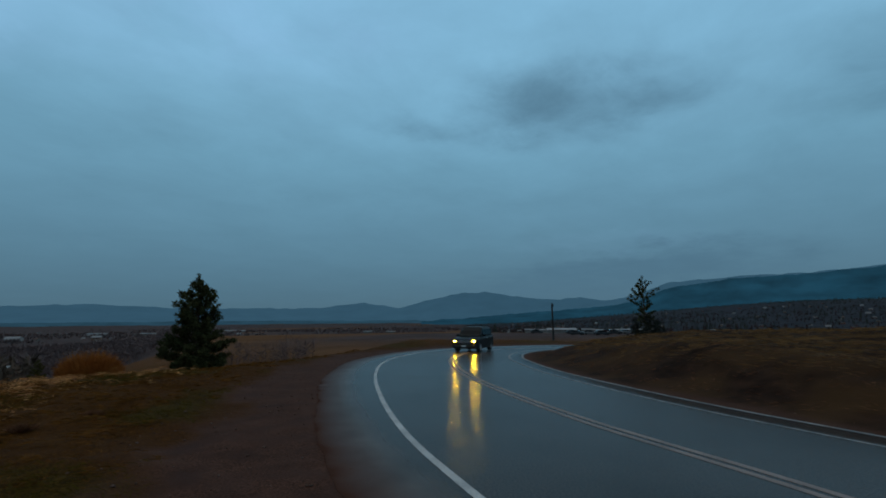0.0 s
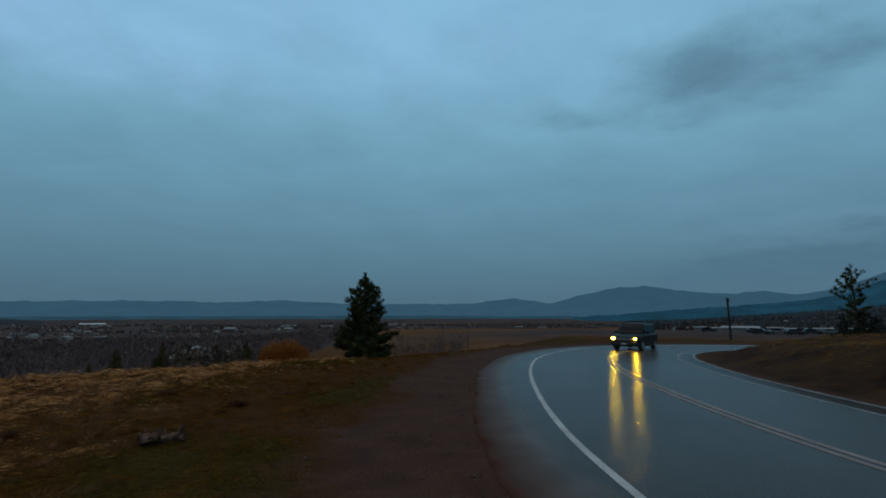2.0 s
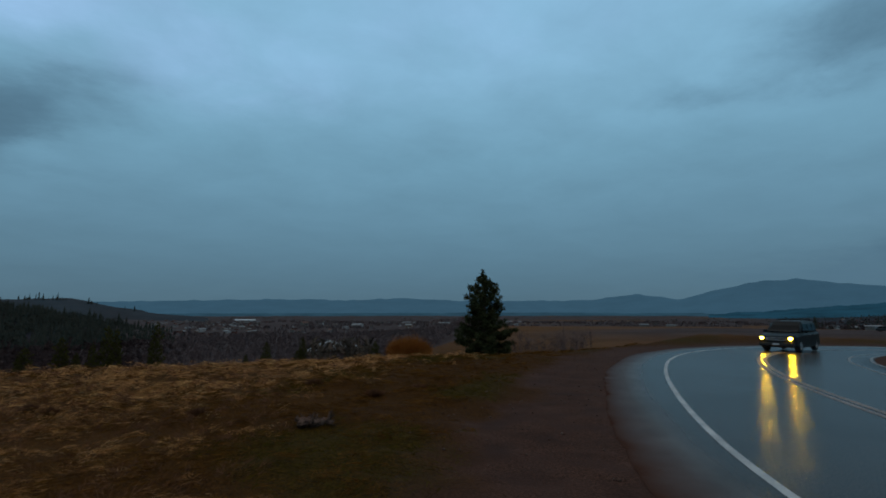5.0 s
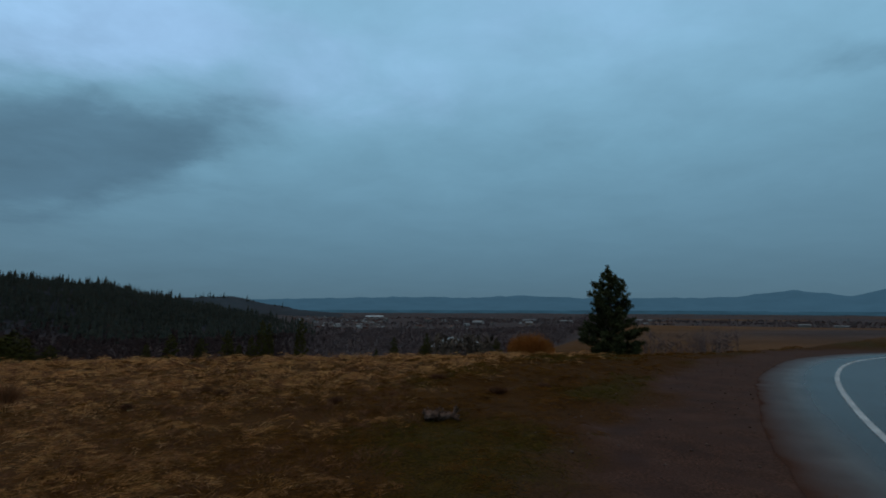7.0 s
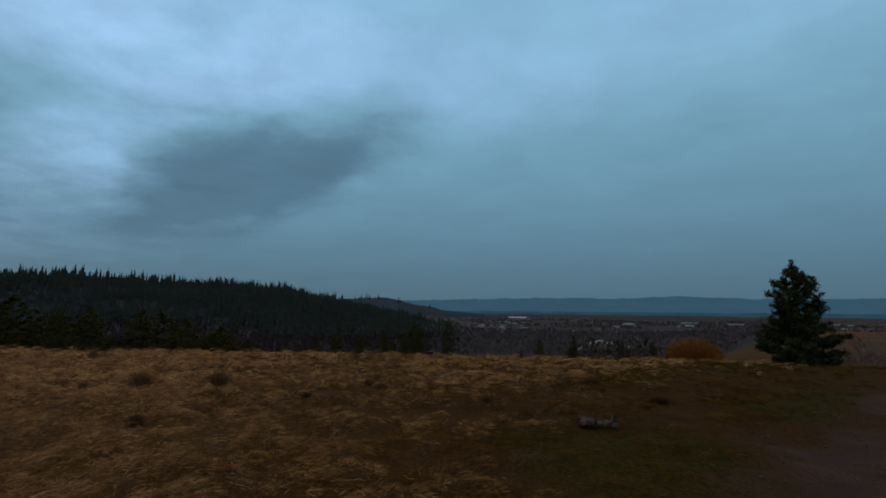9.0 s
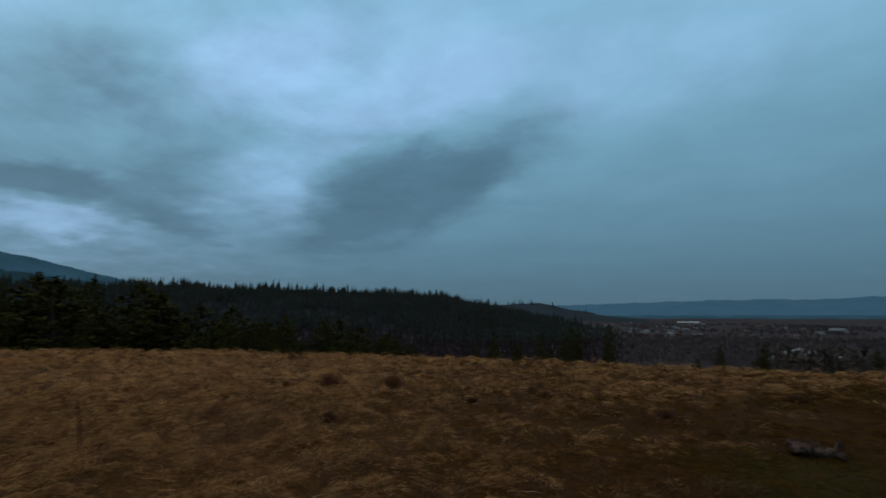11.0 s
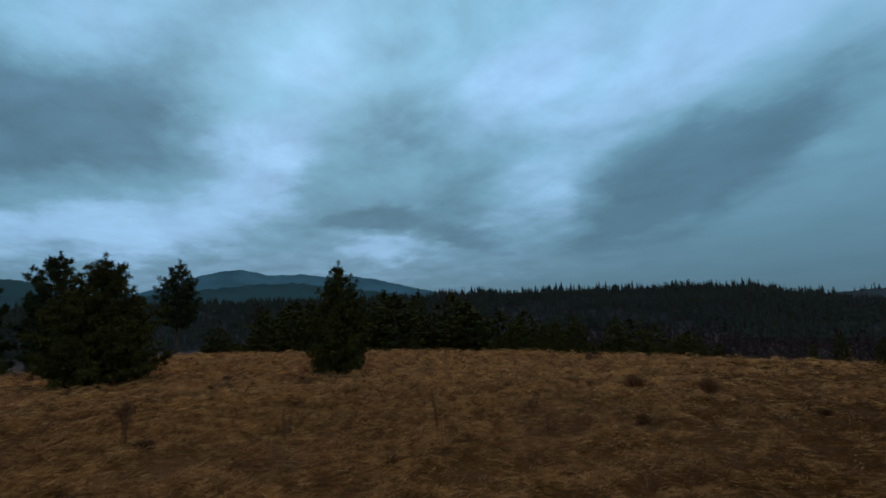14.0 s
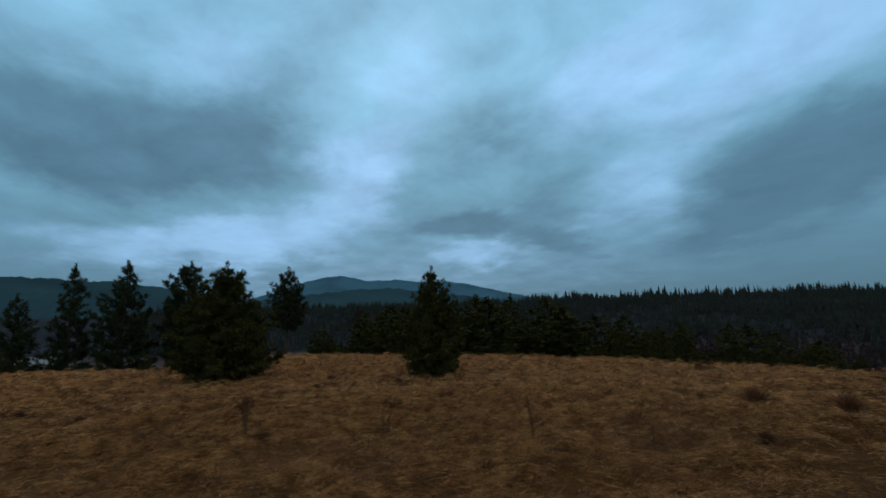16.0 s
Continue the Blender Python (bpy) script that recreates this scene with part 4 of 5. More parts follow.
# ---- pines behind the brow of the field ----
def stand_of_pines():
    """Young pines and firs in the dip beyond the field; four shapes, the rest copies at other sizes."""
    shapes = []
    for i, (w, clear, limbs, clump, mat) in enumerate(((3.8, 0.03, 48, 0.40, M_NEEDLE_WARM), (3.0, 0.03, 48, 0.38, M_NEEDLE_WARM), (4.6, 0.02, 48, 0.42, M_NEEDLE_WARM), (2.8, 0.03, 44, 0.38, M_NEEDLE_WARM))):
        az, r, el = ((123.78, 62, 2.96), (117.35, 66, 4.0), (101.68, 52, -0.12), (48.10, 56, -2.72))[i]
        m, h = plant(az, r, el)
        t = pine("pine_tree", 8.0, w, clear, 50 + i, limbs, 10, clump, mat, "dark young pine in the dip behind the field", group="pines behind the field", shape=MOUND, ragged=0.25, puff=0.3, thick=0.95, dense=3.8)
        t.matrix_world = m @ Matrix.Scale(h / 8.0, 4)
        shapes.append(t)
    rng = random.Random(5)
    rows = [(121.28, 58, 2.54), (113.68, 60, 2.21), (97.38, 52, -1.11), (91.12, 50, -1.40), (88.00, 52, -1.80), (85.60, 52, -3.15),
            (135.28, 60, 3.04), (131.98, 60, 3.17), (113.28, 66, 2.07), (108.08, 58, 0.25), (99.38, 58, -0.34), (95.18, 58, -0.78)]
    for k in range(86):
        az = 85 + 57 * rng.random()
        rows.append((az, 50 + 34 * rng.random(), np.interp(az, [85, 90, 95.6, 101.6, 107.6, 112.6, 120.6, 129.6, 135.6, 141.6], [-3.22, -1.65, -0.86, -0.38, 0.18, 1.42, 2.26, 1.98, 2.17, 0.56]) - 1.0 * rng.random() ** 2))
    for az, r, el in rows:
        m, h = plant(az, r, el)
        if h < 1.2:
            continue
        src = shapes[3 if h < 3 and rng.random() < 0.6 else rng.randrange(4)]
        fat = h / 8.0 * rng.uniform(1.6, 2.7)
        copy_thing(src, m @ pose(0, 0, 0, 0, 0, 360 * rng.random()) @ Matrix.Diagonal((fat, fat, h / 8.0, 1)))
    # blunt young pines that stand apart, each with its own width
    for az, r, el, w in ((77.6, 56, -1.78, 1.9), (75.45, 54, -2.45, 1.7), (72.7, 54, -2.98, 1.8), (70.1, 60, -2.08, 1.9), (69.0, 62, -1.98, 2.0), (67.75, 70, -0.28, 2.6), (66.7, 72, -0.95, 2.2), (65.9, 74, -1.3, 2.0),
                         (62.6, 74, -0.66, 2.4), (54.05, 52, -3.38, 1.0), (51.95, 50, -3.10, 1.2), (48.5, 56, -2.60, 2.6), (39.95, 46, -3.14, 1.2), (17.2, 40, -3.58, 1.0)):
        m, h = plant(az, r, el)
        pick = rng.choice((0, 2))
        wide = w / (3.8, 3.0, 4.6, 2.8)[pick]
        copy_thing(shapes[pick], m @ pose(0, 0, 0, 0, 0, 360 * rng.random()) @ Matrix.Diagonal((wide, wide, h / 8.0, 1)))
    # low pines that hide the feet of the tall ones
    for az, r, el in ((168.18, 36, 0.17), (166.18, 38, -0.51), (160.38, 37, -0.69), (156.48, 36, 0.12), (154.78, 38, -1.07), (146.58, 33, -0.95), (145.18, 30, -1.44), (138.18, 62, 0.37), (140.18, 66, 0.56), (171.58, 34, 1.14)):
        m, h = plant(az, r, el)
        copy_thing(shapes[2], m @ pose(0, 0, 0, 0, 0, 360 * rng.random()) @ Matrix.Diagonal((h / 8.0 * 1.25, h / 8.0 * 1.25, h / 8.0, 1)))


stand_of_pines()


# ---- woods: far trees, too many to count ----
def conifer_mass(name, n, az_range, r_range, heights, seed, label, mat, keep=None, sides=5, lift=None):
    rng = np.random.default_rng(seed)
    az = az_range[0] + (az_range[1] - az_range[0]) * rng.random(n)
    r = r_range[0] + (r_range[1] - r_range[0]) * rng.random(n) ** 0.8
    if keep is not None:
        ok = keep(az, r, rng)
        az, r = az[ok], r[ok]
    n = len(az)
    x, y = -r * np.sin(np.radians(az)), r * np.cos(np.radians(az))
    z = land(x, y) - 0.3 if lift is None else lift(az)
    h = (heights[0] + (heights[1] - heights[0]) * rng.random(n) ** 3.0) * (0.55 + 0.75 * vnoise(x, y, 26, seed))
    w = (0.4 * h + 0.6 * heights[0]) * (0.15 + 0.20 * rng.random(n))
    verts, faces = [], []
    count = 0
    for lo, hi, wide in ((0.05, 0.50, 1.0), (0.30, 0.76, 0.74), (0.56, 1.0, 0.46)):
        ang = (np.arange(sides) * TAU / sides)[None, :] + rng.random((n, 1)) * TAU
        rad = (w * wide)[:, None] * (0.65 + 0.7 * rng.random((n, sides)))
        ring = np.stack([x[:, None] + rad * np.cos(ang), y[:, None] + rad * np.sin(ang), (z + h * lo)[:, None] + (h * 0.10)[:, None] * (rng.random((n, sides)) - 0.5)], -1)
        tip = np.stack([x + rng.normal(size=n) * 0.15, y + rng.normal(size=n) * 0.15, z + h * hi], -1)[:, None]
        verts.append(np.concatenate([ring, tip], 1).reshape(-1, 3))
        o = (np.arange(n) * (sides + 1))[:, None, None] + count
        k = np.arange(sides)
        faces.append((o + np.stack([k, (k + 1) % sides, np.full(sides, sides)], 1)[None]).reshape(-1, 3))
        count += n * (sides + 1)
    ob = new(name, mesh_np(name, np.concatenate(verts), np.concatenate(faces), mat))
    return tagged(ob, label, "forest", kind="stuff")


def bare_mass(name, n, az_range, r_range, heights, seed, label, mat, twigs=16, keep=None, fat=1.0):
    """Leafless trees: a stem and a fan of rising branches each."""
    rng = np.random.default_rng(seed)
    az = az_range[0] + (az_range[1] - az_range[0]) * rng.random(n)
    r = r_range[0] + (r_range[1] - r_range[0]) * rng.random(n)
    if keep is not None:
        ok = keep(az, r, rng)
        az, r = az[ok], r[ok]
    n = len(az)
    x, y = -r * np.sin(np.radians(az)), r * np.cos(np.radians(az))
    foot = np.stack([x, y, land(x, y) - 0.2], 1)
    h = heights[0] + (heights[1] - heights[0]) * rng.random(n)
    up = np.array([[0, 0, 1.0]])
    v1, f1 = blades(rng, foot, np.repeat(up, n, 0) + rng.normal(size=(n, 3)) * 0.04, h * 0.95, np.maximum(0.035 * h, r * 0.0011) * fat)
    b = np.repeat(foot, twigs, 0)
    hh, rr = np.repeat(h, twigs), np.repeat(r, twigs)
    start = 0.2 + 0.6 * rng.random(len(b))
    b = b + up * (hh * start)[:, None]
    w = rng.normal(size=(len(b), 3)) * np.array([0.8, 0.8, 0.4]) + np.array([0, 0, 0.6])
    w /= np.linalg.norm(w, axis=1)[:, None]
    v2, f2 = blades(rng, b, w, hh * (0.2 + 0.32 * rng.random(len(b))), np.maximum(0.012 * hh, rr * 0.0015) * fat)
    ob = new(name, mesh_np(name, np.concatenate([v1, v2]), np.concatenate([f1, f2 + len(v1)]), mat))
    return tagged(ob, label, "woods", kind="stuff")


conifer_mass("ridge_forest", 19000, (60, 160), (455, 790), (4.5, 16), 61, "dense dark conifer forest covering the ridge", M_FOREST,
             lambda az, r, g: (r > 480 + 190 * smooth(78, 64, az)) & (g.random(len(az)) < smooth(60, 70, az)))
conifer_mass("knoll_trees", 60, (62, 74), (1850, 1880), (8, 26), 69, "few dark trees along the top of the knoll", M_FOREST,
             lambda az, r, g: g.random(len(az)) < 0.25 + 0.75 * smooth(69.5, 70.5, az), lift=lambda az: 1870 * np.tan(np.radians(np.interp(az, [62, 65, 67.6, 70, 72.4, 74], [-0.29, 0.28, 0.75, 1.22, 1.26, 1.1]))))
conifer_mass("valley_forest", 1000, (59, 84), (420, 640), (9, 16), 62, "dark conifers at the foot of the ridge", M_FOREST, lambda az, r, g: g.random(len(az)) < smooth(59, 69, az) * 0.9)
conifer_mass("slope_forest", 9000, (-62, -3), (420, 2700), (4, 12), 63, "dark woods on the far slope", M_FOREST, lambda az, r, g: vnoise(az * 30, r, 150, 3) > 0.36, sides=4)
conifer_mass("plain_forest", 4200, (-6, 62), (1100, 3600), (3, 7), 64, "dark woods on the valley plain", M_FOREST, lambda az, r, g: vnoise(az * 30, r, 220, 4) > 0.54)
bare_mass("valley_woods", 4600, (25, 66), (120, 620), (4, 7), 65, "hazy brown leafless trees in the valley", M_BARE_HAZY, 26,
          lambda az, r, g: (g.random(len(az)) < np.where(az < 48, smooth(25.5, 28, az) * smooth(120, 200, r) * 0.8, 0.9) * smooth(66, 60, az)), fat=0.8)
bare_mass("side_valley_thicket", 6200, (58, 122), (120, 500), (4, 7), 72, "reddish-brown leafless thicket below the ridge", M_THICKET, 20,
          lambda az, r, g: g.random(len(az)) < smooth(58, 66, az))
bare_mass("far_woods", 5200, (-12, 60), (480, 1500), (3, 6), 66, "brown leafless trees on the valley plain", M_BARE_HAZY, 10,
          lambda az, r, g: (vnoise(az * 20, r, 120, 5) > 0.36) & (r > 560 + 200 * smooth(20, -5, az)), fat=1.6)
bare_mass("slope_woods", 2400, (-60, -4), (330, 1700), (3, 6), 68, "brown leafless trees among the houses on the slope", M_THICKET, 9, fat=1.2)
bare_mass("river_trees", 80, (40.5, 48.5), (230, 290), (11, 15), 70, "dark leafless trees standing before the river", M_BARK, 4, fat=4.2)
bare_mass("brow_shrubs", 64, (15.0, 25), (36, 46), (1.2, 2.5), 67, "thin brown leafless shrubs beside the lone pine", M_BARE_HAZY, 26, fat=0.4)


def willow(az0, az1, r, el, seed):
    """A rounded orange willow clump of many fine stems."""
    rng = np.random.default_rng(seed)
    (xa, ya), (xb, yb) = spot(az0, r), spot(az1, r)
    x, y = (xa + xb) / 2, (ya + yb) / 2
    half = math.hypot(xa - xb, ya - yb) / 2
    g = ground_at(x, y)
    h = 2.21 + r * math.tan(radians(el)) - g
    bush = thing("willow_bush", "rounded orange leafless willow bush on the slope", "bush", pose(x, y, g - 0.05))
    for name, n, lean, label in (("stem_clump", 700, 0.5, ""), ("crown", 4600, 1.0, "fine orange twigs")):
        a = rng.random(n) * TAU
        rad = np.sqrt(rng.random(n)) * half * (0.55 if name == "stem_clump" else 0.92)
        base = np.stack([rad * np.cos(a), rad * np.sin(a) * 0.7, np.zeros(n)], 1)
        dome = np.sqrt(np.maximum(0.05, 1 - (rad / half) ** 2)) * h
        if name == "crown":
            base[:, 2] = dome * (0.1 + 0.6 * rng.random(n))
        w = np.stack([np.cos(a) * lean * rad / half, np.sin(a) * lean * rad / half, np.ones(n)], 1) + rng.normal(size=(n, 3)) * 0.34
        w /= np.linalg.norm(w, axis=1)[:, None]
        ln = dome * (0.8 if name == "stem_clump" else 0.38) * (0.75 + 0.4 * rng.random(n))
        v, f = blades(rng, base, w, ln * (0.7 + 0.7 * rng.random(n)), 0.026)
        part(name, mesh_np(name, v, f, M_WILLOW), M_WILLOW, bush, label)


willow(32.9, 39.2, 38, -2.5, 71)


# ---- water glimpsed between the trees ----
def river():
    bm = bmesh.new()
    x, y = spot(44.8, 365)
    way = (-math.sin(radians(44.8)), math.cos(radians(44.8)))
    ring = []
    for k in range(40):
        a = k * TAU / 40
        rr = 1 + 0.25 * math.sin(3 * a + 1) + 0.1 * math.sin(7 * a)
        far, wide = 62 * rr * math.cos(a), 16 * rr * math.sin(a)
        ring.append(bm.verts.new((x + way[0] * far - way[1] * wide, y + way[1] * far + way[0] * wide, -22.6)))
    bm.faces.new(ring)
    me = bpy.data.meshes.new("water")
    bm.to_mesh(me)
    bm.free()
    me.materials.append(material("river_water", (0.20, 0.18, 0.165), (0.28, 0.25, 0.23), 0.05, 0.5, 0.1, 2.0, spec=0.1))
    tagged(new("water", me), "pale still river water between bare trees", "river", kind="structure")


river()


# ---- houses ----
def house(name, w, d, h, roof_h, wall_mat, roof_mat, label, at, category="house", windows=3, group=""):
    """A gabled house: walls, overhanging roof, a door and windows on the long side."""
    ob = thing(name, label, category, at, group)
    bm = bmesh.new()
    pts = [(-w / 2, -d / 2), (w / 2, -d / 2), (w / 2, d / 2), (-w / 2, d / 2)]
    low = [bm.verts.new((x, y, -1.5)) for x, y in pts]
    top = [bm.verts.new((x, y, h)) for x, y in pts]
    for k in range(4):
        bm.faces.new((low[k], low[(k + 1) % 4], top[(k + 1) % 4], top[k]))
    peak = [bm.verts.new((-w / 2, 0, h + roof_h)), bm.verts.new((w / 2, 0, h + roof_h))]
    bm.faces.new((top[3], top[0], peak[0]))
    bm.faces.new((top[1], top[2], peak[1]))
    part("wall", bm, wall_mat, ob)
    bm = bmesh.new()
    for s in (-1, 1):
        e, t = 0.35, 0.14
        slope = roof_h / (d / 2)
        a, b = (s * (d / 2 + e), h - e * slope), (0, h + roof_h)
        quad = [(-w / 2 - e, *a), (w / 2 + e, *a), (w / 2 + e, *b), (-w / 2 - e, *b)]
        lo = [bm.verts.new((x, y, z + 0.02)) for x, y, z in quad]
        hi = [bm.verts.new((x, y, z + 0.02 + t)) for x, y, z in quad]
        bm.faces.new(hi)
        bm.faces.new(lo[::-1])
        for k in range(4):
            bm.faces.new((lo[k], lo[(k + 1) % 4], hi[(k + 1) % 4], hi[k]))
    bmesh.ops.recalc_face_normals(bm, faces=bm.faces)
    part("roof", bm, roof_mat, ob)
    for k in range(windows):
        cx = -w / 2 + w * (k + 1) / (windows + 1)
        bm = bmesh.new()
        box(bm, cx - w * 0.05, cx + w * 0.05, -d / 2 - 0.06, -d / 2 + 0.05, h * 0.4, h * 0.78)
        part("window", bm, M_GLASS_DARK, ob)
    return ob


def town():
    rng = random.Random(9)
    kinds = []
    for i, (w, d, h, rh, wm, rm, text) in enumerate((
            (14, 9, 3.4, 2.4, 0, 0, "white house with a dark roof in the valley town"), (12, 8, 3.2, 2.2, 1, 1, "tan house with a pale metal roof in the valley town"),
            (20, 11, 4.2, 2.4, 0, 1, "long pale building with a metal roof in the valley town"), (13, 9, 5.6, 2.6, 2, 2, "two-storey grey house with a brown roof"),
            (15, 9, 3.6, 2.4, 3, 0, "dark red house with a dark roof"))):
        az, r = (30 + 6 * i, 760 + 90 * i)
        x, y = spot(az, r)
        kinds.append(house("house", w, d, h, rh, M_WALLS[wm], M_ROOFS[rm], text, pose(x, y, ground_at(x, y) + 1.2, 0, 0, az + rng.uniform(-50, 50)), group="houses of the town"))
    rows = []
    for k in range(120):
        az = 20 + 44 * rng.random() ** 0.9
        rows.append((az, 680 + 900 * rng.random()))
    for k in range(30):
        rows.append((52 + 10 * rng.random(), 950 + 600 * rng.random()))
    for k in range(34):
        rows.append((53 + 8 * rng.random(), 640 + 420 * rng.random()))
    for k in range(130):
        az = -5 - 43 * rng.random()
        rows.append((az, 420 + 1500 * rng.random() ** 1.2))
    for az, r in rows:
        x, y = spot(az, r)
        copy_thing(kinds[rng.choice((0, 1, 1, 2, 3, 3, 4, 4))], pose(x, y, ground_at(x, y) + 1.2, 0, 0, az + rng.uniform(-60, 60)) @ Matrix.Scale(rng.uniform(0.28, 0.52), 4))
    # the large sheds that stand out
    for az, r, w, d, h, label in ((54.3, 1450, 52, 20, 4.4, "very long white-roofed warehouse in the town"), (-13.4, 200, 11, 6, 0.5, "long low building with a pale roof beyond the bend"),
                                  (-9.8, 215, 4, 3, 0.5, "small pale shed among the lots beyond the bend"), (-11.6, 260, 6, 4, 0.6, "low white building beyond the bend"), (-16.3, 225, 5, 3, 0.6, "low pale workshop beyond the bend"),
                                  (-17.9, 270, 9, 5, 0.8, "long dull building with a pale roof beyond the bend"), (-20.0, 245, 6, 4, 0.7, "pale-roofed barn beyond the bend"), (-22.3, 300, 8, 5, 1.0, "white-walled building on the far slope"),
                                  (9.3, 330, 5, 3, 0.5, "small white shed in the open field"), (6.6, 345, 6, 3, 0.2, "low pale shed in the open field"), (4.2, 520, 6, 4, 0.8, "white farm shed at the field's edge"),
                                  (36, 1150, 32, 12, 3.3, "long white commercial building in the town"), (31.8, 1120, 27, 12, 3.3, "long pale commercial building in the town"), (24.2, 1180, 24, 11, 3.3, "pale commercial building in the town")):
        x, y = spot(az, r)
        house("shed", w, d, h, d * 0.09, M_WALLS[2 if r < 600 else 0], M_SHED_ROOF if r == 1450 else M_ROOFS[1], label, pose(x, y, ground_at(x, y) + 0.8, 0, 0, az + 4), "shed", 2)
    for az, r, wm, rm, label in ((165.3, 125, 1, 1, "tan house with a pale roof behind the pines"), (145.2, 135, 1, 1, "pale house glimpsed past the bushy pine"), (155.4, 120, 1, 1, "white house showing between dark pines")):
        x, y = spot(az, r)
        house("house", 6.5, 5, 1.9, 1.2, M_WALLS[wm], M_ROOFS[rm], label, pose(x, y, ground_at(x, y) + 0.3, 0, 0, az - 12), "house", 3)


town()


def utility_pole():
    x, y = spot(-12.55, 92)
    g = ground_at(x, y)
    top = 2.21 + 92 * math.tan(radians(1.75))
    pole = thing("utility_pole", "dark wooden utility pole beyond the road's bend", "pole", pose(x, y, g - 0.3))
    t = Tubes()
    h = top - g + 0.3
    t.tube([(0, 0, 0), (0.02, 0, h * 0.5), (-0.05, 0, h), (-0.05, 0, h + 0.02)], [0.19, 0.17, 0.15, 0.02], 10)
    part("shaft", t.mesh("shaft", M_POLE), M_POLE, pole)
    bm = bmesh.new()
    box(bm, -0.19, 0.19, -0.2, -0.1, h - 0.7, h - 0.2, 0.02)
    part("bracket", bm, M_POLE, pole)


utility_pole()


def white_fence():
    """A low pale rail fence at the far side of the field."""
    fence = thing("rail_fence", "low pale rail fence at the field's far edge", "fence")
    for k in range(9):
        x, y = spot(139.0 + 0.55 * k, 66)
        g = ground_at(x, y)
        bm = bmesh.new()
        box(bm, x - 0.06, x + 0.06, y - 0.06, y + 0.06, g - 0.2, g + 1.0, 0.01)
        part("post", bm, M_WALLS[0], fence)
        if k < 8:
            x2, y2 = spot(139.55 + 0.55 * k, 66)
            g2 = ground_at(x2, y2)
            for lift in (0.45, 0.85):
                t = Tubes()
                t.tube([(x, y, g + lift), (x2, y2, g2 + lift)], [0.06, 0.06], 4)
                part("rail", t.mesh("rail", M_WALLS[0]), M_WALLS[0], fence)


white_fence()


# ---- car ----
def loft(bm, sections):
    """Joins rings of points, and caps the ends."""
    rings = [[bm.verts.new(c) for c in s] for s in sections]
    for a, b in zip(rings, rings[1:]):
        for k in range(len(a)):
            bm.faces.new((a[k], a[(k + 1) % len(a)], b[(k + 1) % len(a)], b[k]))
    bm.faces.new(rings[0][::-1])
    bm.faces.new(rings[-1])
    bmesh.ops.recalc_face_normals(bm, faces=bm.faces)
    return bm


def ring_xz(y, half, z0, z1, tuck=0.06, soft=0.12):
    """A rounded cross-section of the car at y."""
    return [(-half + tuck, y, z0), (half - tuck, y, z0), (half, y, z0 + soft), (half, y, z1 - soft * 1.3), (half - 0.05, y, z1 - soft * 0.4), (half - 0.16, y, z1),
            (-half + 0.16, y, z1), (-half + 0.05, y, z1 - soft * 0.4), (-half, y, z1 - soft * 1.3), (-half, y, z0 + soft)]


